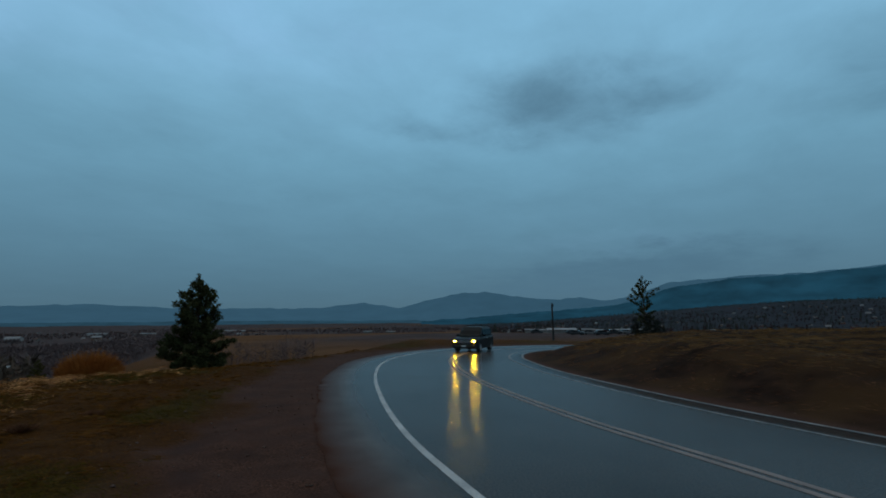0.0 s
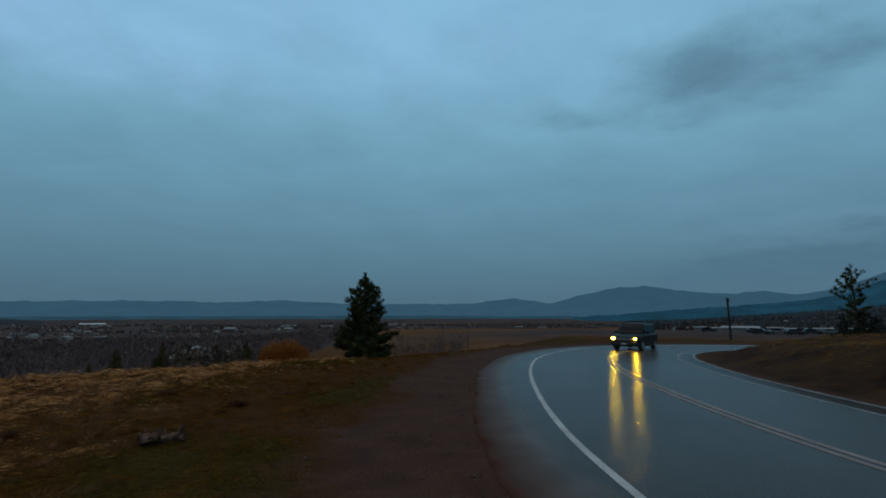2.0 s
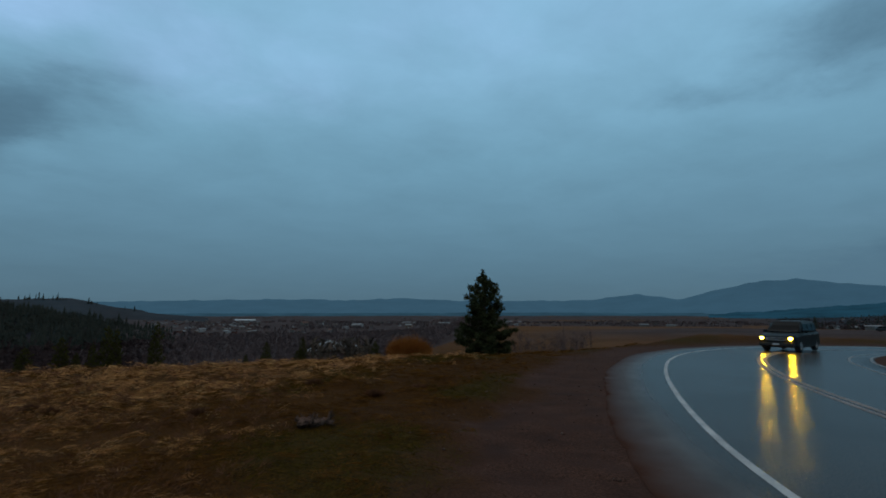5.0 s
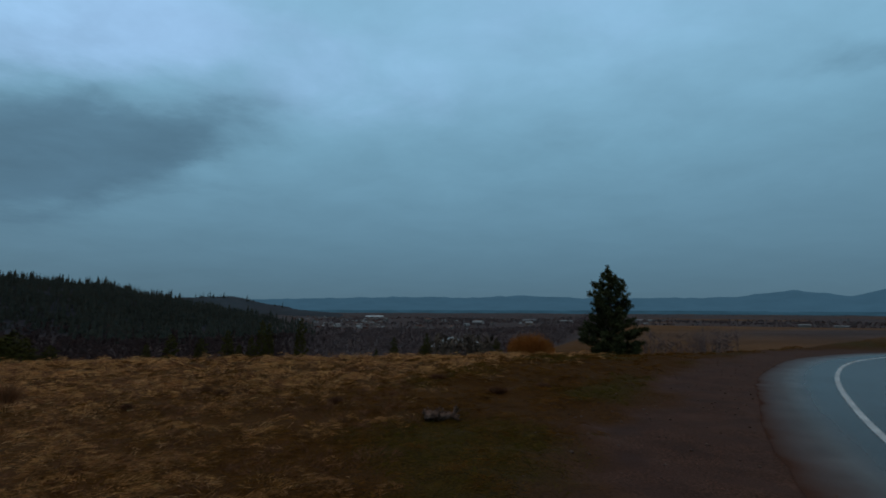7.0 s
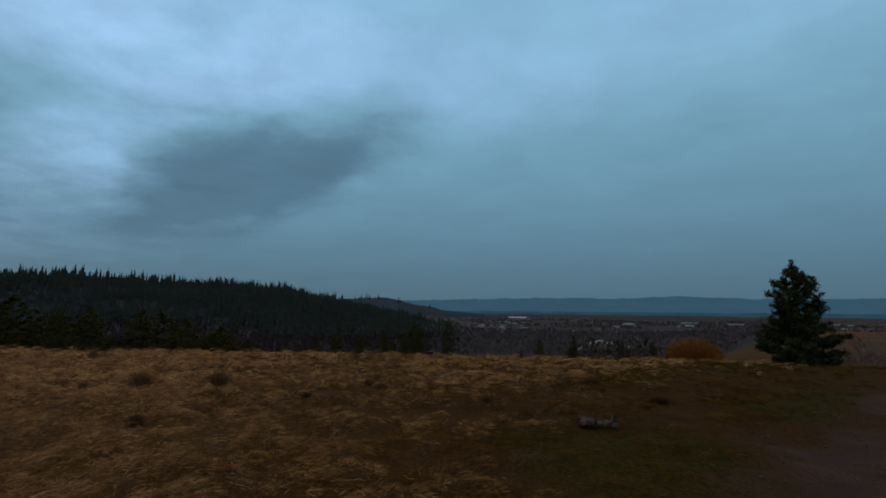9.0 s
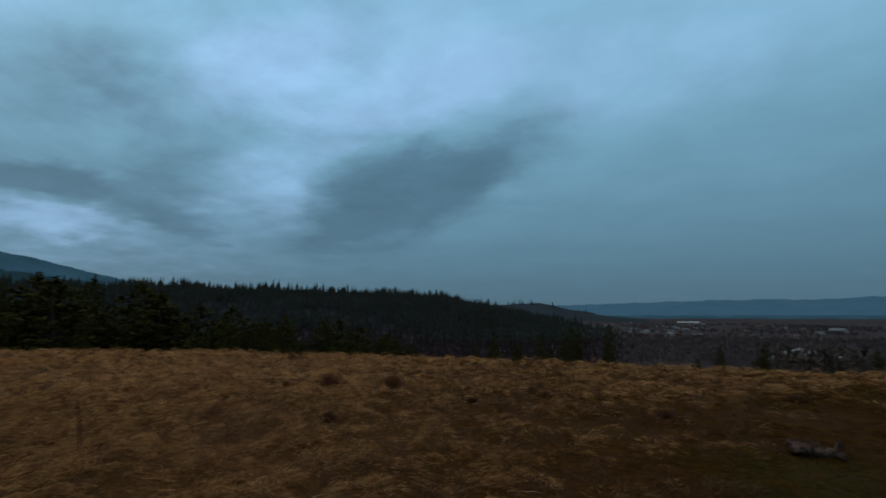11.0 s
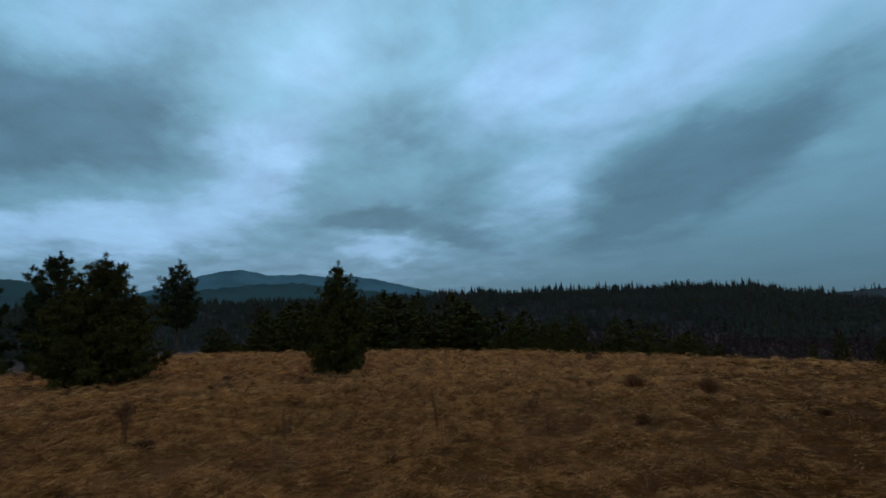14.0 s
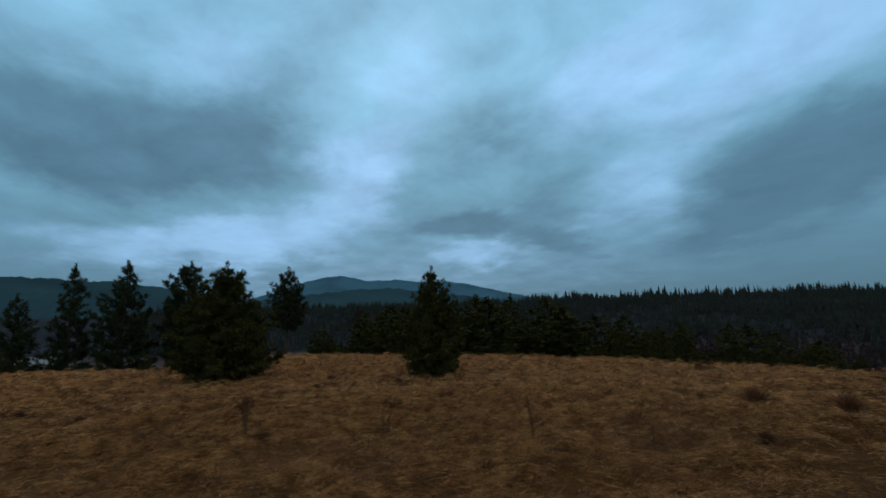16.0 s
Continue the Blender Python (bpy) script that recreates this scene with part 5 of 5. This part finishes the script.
def suv(at):
    paint = material("dark_car_paint", (0.009, 0.010, 0.010), (0.017, 0.018, 0.018), 1.0, 0.35, 0.0, spec=0.10, vary=0.0)
    glass = material("car_window_glass", (0.030, 0.040, 0.045), (0.040, 0.052, 0.058), 2, 0.12, 0.0, spec=0.5, vary=0.0)
    rubber = material("tyre_rubber", (0.012, 0.012, 0.012), (0.025, 0.025, 0.025), 8, 0.9, 0.2)
    chrome = material("alloy_metal", (0.45, 0.45, 0.46), (0.6, 0.6, 0.6), 6, 0.3, 0.0, metal=0.9)
    trim = material("black_car_trim", (0.012, 0.012, 0.012), (0.02, 0.02, 0.02), 6, 0.6, 0.1)
    lamp = glow("lit_headlamp", (1.0, 0.62, 0.02), 330.0)
    red = material("tail_lamp_red", (0.12, 0.005, 0.004), (0.2, 0.01, 0.008), 4, 0.2, 0.0)
    plate = material("plate_white", (0.5, 0.5, 0.5), (0.6, 0.6, 0.6), 4, 0.5, 0.0)
    car = thing("car", "dark grey SUV with lit headlamps on the wet road", "car", at)
    # nose towards -y
    bm = loft(bmesh.new(), [ring_xz(-2.34, 0.72, 0.42, 0.78), ring_xz(-2.28, 0.86, 0.32, 0.94), ring_xz(-2.0, 0.93, 0.28, 1.03), ring_xz(-1.15, 0.95, 0.26, 1.12),
                            ring_xz(0.0, 0.96, 0.26, 1.13), ring_xz(1.6, 0.96, 0.26, 1.14), ring_xz(2.15, 0.93, 0.30, 1.12), ring_xz(2.34, 0.86, 0.40, 1.02)])
    body = part("body", bm, paint, car)
    bm = loft(bmesh.new(), [ring_xz(-1.18, 0.86, 1.06, 1.16), ring_xz(-0.80, 0.82, 1.08, 1.52), ring_xz(-0.42, 0.78, 1.08, 1.76), ring_xz(0.9, 0.77, 1.08, 1.80), ring_xz(1.85, 0.76, 1.08, 1.75), ring_xz(2.2, 0.80, 1.06, 1.2)])
    part("cabin", bm, paint, car)
    bm = bmesh.new()
    f = [bm.verts.new(c) for c in ((-0.74, -1.19, 1.17), (0.74, -1.19, 1.17), (0.68, -0.47, 1.72), (-0.68, -0.47, 1.72))]
    face = bm.faces.new(f)
    bmesh.ops.solidify(bm, geom=[face], thickness=0.025)
    part("windscreen", bm, glass, car, "dark windscreen glass")
    for s in (-1, 1):
        for y0, y1 in ((-0.55, 0.25), (0.32, 1.15), (1.22, 1.8)):
            bm = bmesh.new()
            box(bm, min(s * 0.74, s * 0.875), max(s * 0.74, s * 0.875), y0, y1, 1.18, 1.62, 0.02, (0.06, 0.05))
            part("side_window", bm, glass, car)
        bm = bmesh.new()
        box(bm, min(s * 0.55, s * 0.88), max(s * 0.55, s * 0.88), -2.335, -2.18, 0.72, 0.90, 0.03)
        housing = part("headlight_housing", bm, trim, car)
        bm = bmesh.new()
        bmesh.ops.create_uvsphere(bm, u_segments=14, v_segments=8, radius=0.065, matrix=pose(s * 0.71, -2.34, 0.81) @ Matrix.Diagonal((1.3, 0.35, 0.9, 1)))
        part("headlight", bm, lamp, housing, "lit warm yellow headlamp")
        bm = bmesh.new()
        box(bm, min(s * 0.66, s * 0.9), max(s * 0.66, s * 0.9), 2.22, 2.345, 0.78, 1.06, 0.02)
        part("tail_light", bm, red, car, "red tail lamp")
        bm = bmesh.new()
        box(bm, min(s * 0.93, s * 1.13), max(s * 0.93, s * 1.13), -0.78, -0.66, 1.10, 1.26, 0.03)
        part("wing_mirror", bm, paint, car)
        t = Tubes()
        t.tube([(s * 0.64, -0.1, 1.77), (s * 0.64, 0.05, 1.87), (s * 0.64, 1.5, 1.86), (s * 0.64, 1.65, 1.75)], [0.025] * 4, 6)
        part("roof_rail", t.mesh("roof_rail", trim), trim, car)
        for y in (0.0, 0.95):
            bm = bmesh.new()
            box(bm, min(s * 0.955, s * 0.985), max(s * 0.955, s * 0.985), y + 0.1, y + 0.28, 0.95, 0.985, 0.006)
            part("door_handle", bm, chrome, car)
    for y in (0.2, 1.25):
        bm = bmesh.new()
        box(bm, -0.64, 0.64, y - 0.04, y + 0.04, 1.85, 1.90, 0.006)
        part("cross_bar", bm, trim, car)
    bm = bmesh.new()
    box(bm, -0.52, 0.52, -2.37, -2.28, 0.66, 0.90, 0.03)
    grille = part("grille", bm, trim, car)
    for k in range(3):
        bm = bmesh.new()
        box(bm, -0.5, 0.5, -2.385, -2.36, 0.69 + 0.07 * k, 0.71 + 0.07 * k, 0.004)
        part("grille_bar", bm, chrome, grille)
    bm = bmesh.new()
    box(bm, -0.88, 0.88, -2.42, -2.24, 0.36, 0.58, 0.05)
    part("bumper", bm, trim, car)
    bm = bmesh.new()
    box(bm, -0.16, 0.16, -2.44, -2.415, 0.44, 0.53)
    part("number_plate", bm, plate, car)
    for x in (-0.80, 0.80):
        for y in (-1.42, 1.42):
            bm = bmesh.new()
            bmesh.ops.create_cone(bm, cap_ends=True, segments=28, radius1=0.37, radius2=0.37, depth=0.26, matrix=pose(x, y, 0.37, 0, 90, 0))
            bmesh.ops.bevel(bm, geom=[e for e in bm.edges if len(e.link_faces) == 2 and any(len(q.verts) > 4 for q in e.link_faces)], offset=0.05, segments=2, affect="EDGES")
            wheel = part("wheel", bm, rubber, car)
            s = 1 if x > 0 else -1
            bm = bmesh.new()
            bmesh.ops.create_cone(bm, cap_ends=True, segments=20, radius1=0.23, radius2=0.23, depth=0.02, matrix=pose(x + s * 0.135, y, 0.37, 0, 90, 0))
            part("rim", bm, chrome, wheel, "bright alloy rim")
            for k in range(5):
                bm = bmesh.new()
                box(bm, -0.012, 0.012, -0.03, 0.03, 0.02, 0.22)
                bmesh.ops.transform(bm, matrix=pose(x + s * 0.15, y, 0.37, 72 * k, 0, 0), verts=bm.verts)
                part("spoke", bm, chrome, wheel)
    return car


CAR_AT = (2.35, 37.9)
suv(pose(*CAR_AT, float(road_z(*CAR_AT)), 0, 0, -20) @ Matrix.Scale(1.05, 4))


def parked_car(az, r, turn, paint, label):
    """A far parked car: body, cabin and four wheels."""
    x, y = spot(az, r)
    car = thing("parked_car", label, "car", pose(x, y, ground_at(x, y), 0, 0, turn), "parked cars beyond the bend")
    part("body", loft(bmesh.new(), [ring_xz(-2.2, 0.8, 0.35, 0.8), ring_xz(-1.9, 0.88, 0.28, 0.95), ring_xz(1.9, 0.88, 0.28, 1.0), ring_xz(2.2, 0.8, 0.4, 0.9)]), paint, car)
    part("cabin", loft(bmesh.new(), [ring_xz(-1.0, 0.8, 0.95, 1.02), ring_xz(-0.3, 0.7, 0.95, 1.5), ring_xz(1.2, 0.7, 0.95, 1.52), ring_xz(1.9, 0.78, 0.95, 1.05)]), M_GLASS_DARK, car)
    for px in (-0.8, 0.8):
        for py in (-1.3, 1.3):
            bm = bmesh.new()
            bmesh.ops.create_cone(bm, cap_ends=True, segments=14, radius1=0.32, radius2=0.32, depth=0.22, matrix=pose(px, py, 0.32, 0, 90, 0))
            part("wheel", bm, M_POLE, car)


PARKED_PAINT = [material("parked_paint_" + n, tuple(c * 0.7 for c in col_), col_, 0.5, 0.4, 0.0) for n, col_ in
                (("dark", (0.02, 0.02, 0.022)), ("silver", (0.16, 0.15, 0.15)), ("maroon", (0.09, 0.02, 0.018)))]
for az_, r_, turn_, kind_ in ((-15.2, 150, 60, 0), (-16.6, 158, 75, 1), (-17.9, 150, 95, 0), (-19.2, 165, 80, 0), (-14.6, 178, 100, 0), (-18.5, 182, 60, 2), (-20.4, 172, 110, 1), (-10.6, 175, 85, 0)):
    parked_car(az_, r_, turn_, PARKED_PAINT[kind_], ("dark parked car beyond the road's bend", "silver parked car beyond the road's bend", "dark red parked car beyond the road's bend")[kind_])


# ---- field growth ----
def grass():
    """Matted dead grass: low hummocks with bent blades draped over them, in a few sheets of blades."""
    rng = np.random.default_rng(81)

    def patch(name, n, per, az_range, r_range, power, length, mat, label, keep, dome=0.42, size=0.24, rise=0.05, fan=1.0, segs=2, thin=1.0):
        az = az_range[0] + (az_range[1] - az_range[0]) * rng.random(n)
        r = r_range[0] + (r_range[1] - r_range[0]) * rng.random(n) ** power
        x, y = -r * np.sin(np.radians(az)), r * np.cos(np.radians(az))
        ok = keep(x, y, road_offset(x, y), az, r)
        x, y, r = x[ok], y[ok], r[ok]
        n = len(x)
        big = size * (0.5 + 0.9 * rng.random(n) ** 1.5)
        # the storms of one winter laid it down: broad swathes lie one way
        lay = 2.9 + (vnoise(x, y, 5, 13) - 0.5) * 1.8 + (vnoise(x, y, 0.7, 14) - 0.5) * 1.6 + rng.normal(size=n) * 0.9
        a = rng.random(n * per) * TAU
        q = np.sqrt(rng.random(n * per))
        bb = np.repeat(big, per)
        ox, oy = np.cos(a) * q * bb, np.sin(a) * q * bb
        bx, by = np.repeat(x, per) + ox, np.repeat(y, per) + oy
        top = dome * bb * (1 - q * q) * np.repeat(0.5 + rng.random(n), per)
        base = np.stack([bx, by, land(bx, by) - 0.01 + top], 1)
        la = np.repeat(lay, per) + rng.normal(size=n * per) * 0.32
        w = np.stack([np.cos(la) + np.cos(a) * q * fan, np.sin(la) + np.sin(a) * q * fan, rise * (0.4 + 1.2 * rng.random(n * per)) + 0.25 * dome * (1 - 2 * q)], 1)
        w /= np.linalg.norm(w, axis=1)[:, None]
        ln = length * (0.5 + 0.8 * rng.random(n * per)) * (0.6 + 1.6 * bb)
        v, f = blades(rng, base, w, ln, (0.0024 + 0.00050 * np.repeat(r, per)) * thin, bend=0.16, segs=segs)
        ob = new(name, mesh_np(name, v, f, mat))
        tagged(ob, label, "grass", kind="stuff")

    def brow_at(az):
        return np.interp(az, [b[0] for b in BROW], [b[1] for b in BROW])

    def edge(x, y):
        return 8.4 - 3.0 * smooth(2, -7, y) + (vnoise(x, y, 2.2, 8) - 0.5) * 2.4 + rng.random(len(x)) * 0.9

    # share of paler blades, rising with azimuth and away from the road
    def paler_share(az, off):
        return np.maximum(0.97 * smooth(46, 112, az), 0.37 * smooth(11.5, 18, off)) + 0.03 - 0.03 * (1 - smooth(9, 17, off)) * (1 - smooth(80, 130, az))

    # thins blades in hollows, so the shade-dark ground colour shows there
    def bare_gap(x, y, base=0.14):
        return rng.random(len(x)) < base + 1.5 * smooth(0.36, 0.60, vnoise(x, y, 0.55, 4))

    dry = lambda x, y, off, az, r: (off > edge(x, y)) & (r < brow_at(az) + 6) & (rng.random(len(x)) < paler_share(az, off)) & bare_gap(x, y)
    darker = lambda x, y, off, az, r: (off > edge(x, y)) & (r < brow_at(az) + 6) & (rng.random(len(x)) > paler_share(az, off)) & bare_gap(x, y) & (rng.random(len(x)) < 0.35 + 0.65 * smooth(8, 15, off))
    dry_far = lambda x, y, off, az, r: (off > edge(x, y)) & (r < brow_at(az) + 6) & (rng.random(len(x)) < paler_share(az, off)) & bare_gap(x, y, 0.45)
    dry_near = lambda x, y, off, az, r: dry(x, y, off, az, r) & (rng.random(len(x)) < 0.40 + 0.60 * smooth(85, 125, az))
    patch("near_grass", 15000, 84, (14, 178), (4.0, 16), 0.75, 0.125, M_STRAW, "matted dead orange-brown grass", dry_near, dome=0.55, fan=1.5, segs=1)
    patch("field_grass", 19000, 36, (12, 178), (13, 44), 0.85, 0.20, M_STRAW_FAR, "matted dead orange-brown grass", dry_far, dome=0.5, size=0.34, fan=1.4, segs=1)
    patch("darker_grass", 24000, 36, (10, 178), (4.0, 40), 0.85, 0.22, M_STRAW_DARKER, "flattened darker brown grass beside the dirt shoulder", darker, 0.25, 0.30, segs=1)
    patch("hummock_grass", 8000, 46, (16, 176), (4.5, 30), 0.8, 0.15, M_STRAW, "humped clumps of dead grass", lambda x, y, off, az, r: dry(x, y, off, az, r) & (vnoise(x, y, 1.6, 15) > 0.38), 0.85, 0.21, 0.15, 1.6, segs=1)
    patch("loose_blades", 5200, 9, (16, 178), (4.0, 20), 0.8, 0.21, M_STRAW_PALE, "pale bleached blades lying over the mat", dry, 0.35, 0.24, 0.12, 1.2, thin=0.85)
    patch("low_weeds", 2600, 34, (50, 178), (6, 38), 0.9, 0.17, M_WEED, "small dark reddish clumps of dead weeds", lambda x, y, off, az, r: (off > edge(x, y) + 2) & (r < brow_at(az) + 4), 0.9, 0.16, 0.9, 1.4, segs=1, thin=1.3)
    patch("green_grass", 3000, 9, (18, 62), (5, 26), 0.8, 0.16, M_GREENGRASS, "low green grass beside the dirt shoulder",
          lambda x, y, off, az, r: (off > 8.2) & (off < 14.5) & (vnoise(x, y, 3.0, 10) > 0.46), rise=0.4)
    patch("bank_grass", 8500, 10, (-58, -8), (12, 60), 0.9, 0.30, M_BANK_GRASS, "dead grass on top of the cut bank", lambda x, y, off, az, r: (off < -6.8 - rng.random(len(x)) * 2.2), 0.25, 0.3, segs=1)
    patch("bank_weeds", 2600, 10, (-58, -6), (10, 45), 0.9, 0.16, M_WEED, "dark dead weeds on the face of the cut bank", lambda x, y, off, az, r: (off < -5.2) & (off > -8.8), 0.3, 0.22, 0.1, segs=1)


grass()


def weed_tuft(x, y, w, h, seed, label, blades_n=150, mat=None):
    rng = np.random.default_rng(seed)
    tuft = thing("weed_tuft", label, "weed", pose(x, y, ground_at(x, y)), "dry weeds in the field")
    for name, n, reach in (("outer_clump", blades_n, 1.0), ("inner_clump", blades_n // 2, 0.6)):
        a = rng.random(n) * TAU
        out = np.sqrt(rng.random(n)) * reach
        base = np.stack([np.cos(a) * out * w * 0.18, np.sin(a) * out * w * 0.18, np.full(n, -0.02)], 1)
        way = np.stack([np.cos(a) * out * w / 2, np.sin(a) * out * w / 2, np.full(n, h) * (1.05 - 0.42 * out)], 1) + rng.normal(size=(n, 3)) * h * 0.08
        ln = np.linalg.norm(way, axis=1)
        v, f = blades(rng, base, way / ln[:, None], ln * (0.7 + 0.4 * rng.random(n)), 0.017, bend=0.15, segs=2)
        part(name, mesh_np(name, v, f, mat or M_WEED), mat or M_WEED, tuft)
    return tuft


WEEDS = [(-14.52, -1.11, 0.75, 0.48), (-14.31, 0.64, 0.61, 0.44), (-21.31, -3.20, 0.33, 0.35), (-6.60, -4.11, 0.37, 0.26), (-5.86, -8.49, 0.43, 0.17), (-5.38, -10.05, 0.37, 0.16)]
LOW_WEEDS = "-8.6,-11.9,.41 -8.7,-8.4,.30 -13.6,-7.8,.28 -13.7,-11.7,.34 -14.3,-4.7,.30 -12.2,-8.3,.41 -19.7,-8.3,.34 -15.0,-14.9,.36 -6.1,-16.5,.62 -4.9,-14.5,.65 -10.4,-.8,.62 -8.9,-18.4,.40 -15.6,-4.6,.38 " \
            "-15.5,-2.8,.33 -4.3,-16.5,.48 -11.6,-13.8,.46 -18.2,.7,.56 -13.4,-15.1,.60 -14.2,-12.3,.60 -12.6,-8.9,.36 -15.0,-2.4,.29 -15.6,-8.8,.35 -14.3,-8.2,.35 -20.2,-8.6,.46 -12.9,4.6,.54 -11.0,10.3,1.0 " \
            "-9.6,5.9,.57 -11.8,2.4,.36 -19.6,3.3,.30 -13.4,4.4,.50 -8.5,10.1,.90 -7.9,11.3,.80"
for row in LOW_WEEDS.split():
    x, y, w = (float(q) for q in row.split(","))
    WEEDS.append((x, y, 0.75 * w, min(0.34 * w + 0.03, 0.22)))
for i, (x, y, w, h) in enumerate(WEEDS):
    weed_tuft(x, y, w * 0.85, h + 0.12 * (h > 0.3) + 0.04, 100 + i, "round dark brown tuft of dead weeds in the field" if h > 0.3 else "low dark clump of dead weeds in the field", 340 if h > 0.3 else 190, M_WEED_PALE if h > 0.25 else M_WEED)


def weed_stalks(x, y, h, count, seed, label, head=False):
    rng = np.random.default_rng(seed)
    plant_ = thing("weed_stalk", label, "weed", pose(x, y, ground_at(x, y)), "tall stalks in the field")
    for k in range(count):
        t = Tubes()
        dx, dy = rng.normal(size=2) * 0.10 * h
        bx, by = rng.normal(size=2) * 0.05 * (count > 1)
        hh = h * (0.75 + 0.3 * rng.random())
        t.tube([(bx, by, -0.03), (bx + dx * 0.4, by + dy * 0.4, hh * 0.5), (bx + dx, by + dy, hh)], [0.011, 0.009, 0.005], 5)
        for j in range(6):
            q = 0.4 + 0.1 * j
            a = rng.random() * TAU
            p = np.array([bx + dx * q, by + dy * q, hh * q])
            t.tube([p, p + np.array([math.cos(a) * 0.07, math.sin(a) * 0.07, 0.06])], [0.007, 0.003], 4)
        part("stem", t.mesh("stem", M_WEED), M_WEED, plant_)
        if head:
            n = 60
            base = np.array([bx + dx, by + dy, hh * 0.88]) + rng.normal(size=(n, 3)) * np.array([0.06, 0.06, 0.05])
            w = rng.normal(size=(n, 3)) + np.array([0, 0, 0.8])
            w /= np.linalg.norm(w, axis=1)[:, None]
            v, f = blades(rng, base, w, 0.07, 0.016)
            part("seed_head", mesh_np("seed_head", v, f, M_WEED), M_WEED, plant_)


weed_stalks(-8.71, -4.30, 0.84, 2, 201, "thin bare reddish sapling standing in dead grass")
weed_stalks(-5.90, -9.10, 0.70, 6, 202, "clump of tall dry weeds with dark seed heads", True)
weed_stalks(-7.39, -6.74, 0.55, 3, 203, "short dry weed stalks in dead grass")
weed_stalks(-8.90, -2.27, 0.63, 1, 204, "single thin dry weed stalk in dead grass")


def broken_log():
    """A rotten piece of trunk with splintered ends and stubs."""
    x, y = -7.08, 6.68
    rng = np.random.default_rng(91)
    log = thing("log", "short weathered grey-brown rotten log lying in grass", "log", pose(x, y, ground_at(x, y) + 0.09, 0, 0, 47))
    t = Tubes()
    s = np.linspace(-0.30, 0.26, 12)
    t.tube(np.stack([s, 0.03 * np.sin(s * 7), 0.02 * np.cos(s * 9)], 1), 0.060 + 0.035 * rng.random(12), 13)
    me = t.mesh("trunk", M_WOOD)
    for v in me.vertices:
        a = math.atan2(v.co.z, v.co.y)
        v.co.yz *= 1 + 0.22 * math.sin(3 * a + 9 * v.co.x) + 0.16 * math.sin(7 * a - 14 * v.co.x)
        v.co.z -= 0.05 * max(0.0, math.sin(11 * v.co.x + 1.0))
    part("trunk", me, M_WOOD, log)
    # the hollow of the rotten end
    t = Tubes()
    t.tube([(-0.29, 0, 0.02), (-0.315, 0, 0.02), (-0.30, 0, 0.02)], [0.080, 0.085, 0.05], 13)
    part("rotten_end", t.mesh("rotten_end", M_WOOD), M_WOOD, log)
    for k in range(26):
        t = Tubes()
        a = k * 2.4
        p = np.array([0.25, 0.05 * math.cos(a), 0.05 * math.sin(a)])
        d = np.array([0.35 + 0.5 * rng.random(), math.cos(a), 0.25 + math.sin(a)])
        d *= rng.uniform(0.12, 0.24) / np.linalg.norm(d)
        t.tube([p - d * 0.4, p + d * 0.5, p + d + rng.normal(size=3) * 0.02], [0.028, 0.017, 0.005], 6)
        part("root", t.mesh("root", M_WOOD), M_WOOD, log)
    for k in range(22):
        t = Tubes()
        p = np.array([rng.uniform(-0.34, 0.1), rng.normal() * 0.05, 0.04])
        d = np.array([rng.normal(), rng.normal() * 0.8, abs(rng.normal()) * 1.0])
        d *= rng.uniform(0.08, 0.17) / np.linalg.norm(d)
        t.tube([p - d * 0.3, p + d * 0.3, p + d], [0.022, 0.016, 0.007], 6)
        part("branch_stub", t.mesh("branch_stub", M_WOOD), M_WOOD, log)


broken_log()


def gravel():
    """Loose stones on the dirt shoulder, past counting."""
    rng = np.random.default_rng(95)
    n = 9000
    k = rng.integers(0, len(ROAD), n)
    inner = rng.random(n) < 0.12
    off = np.where(inner, -4.3 - 1.2 * rng.random(n), 5.5 + 3.6 * rng.random(n) ** 0.8)
    p = ROAD[k] + ROAD_LEFT[k] * off[:, None] + rng.normal(size=(n, 2)) * 0.2
    ok = (np.hypot(p[:, 0], p[:, 1]) < 32) & (p[:, 1] > -6)
    p = p[ok]
    n = len(p)
    size = 0.008 + 0.032 * rng.random(n) ** 3
    oct_ = np.array([(1, 0, 0), (0, 1, 0), (-1, 0, 0), (0, -1, 0), (0, 0, 0.7), (0, 0, -0.7)], float)
    v = oct_[None] * size[:, None, None] * (0.7 + 0.6 * rng.random((n, 6, 1)))
    v[..., :2] += p[:, None]
    v[..., 2] += (land(p[:, 0], p[:, 1]) + size * 0.3)[:, None]
    f = np.array([(0, 1, 4), (1, 2, 4), (2, 3, 4), (3, 0, 4), (1, 0, 5), (2, 1, 5), (3, 2, 5), (0, 3, 5)])
    me = mesh_np("gravel", v.reshape(-1, 3), (f[None] + (np.arange(n) * 6)[:, None, None]).reshape(-1, 3), leafy("gravel_stone", (0.034, 0.016, 0.011), (0.175, 0.100, 0.077)))
    tagged(new("gravel", me), "loose reddish gravel on the dirt shoulder", "gravel", kind="stuff")


gravel()
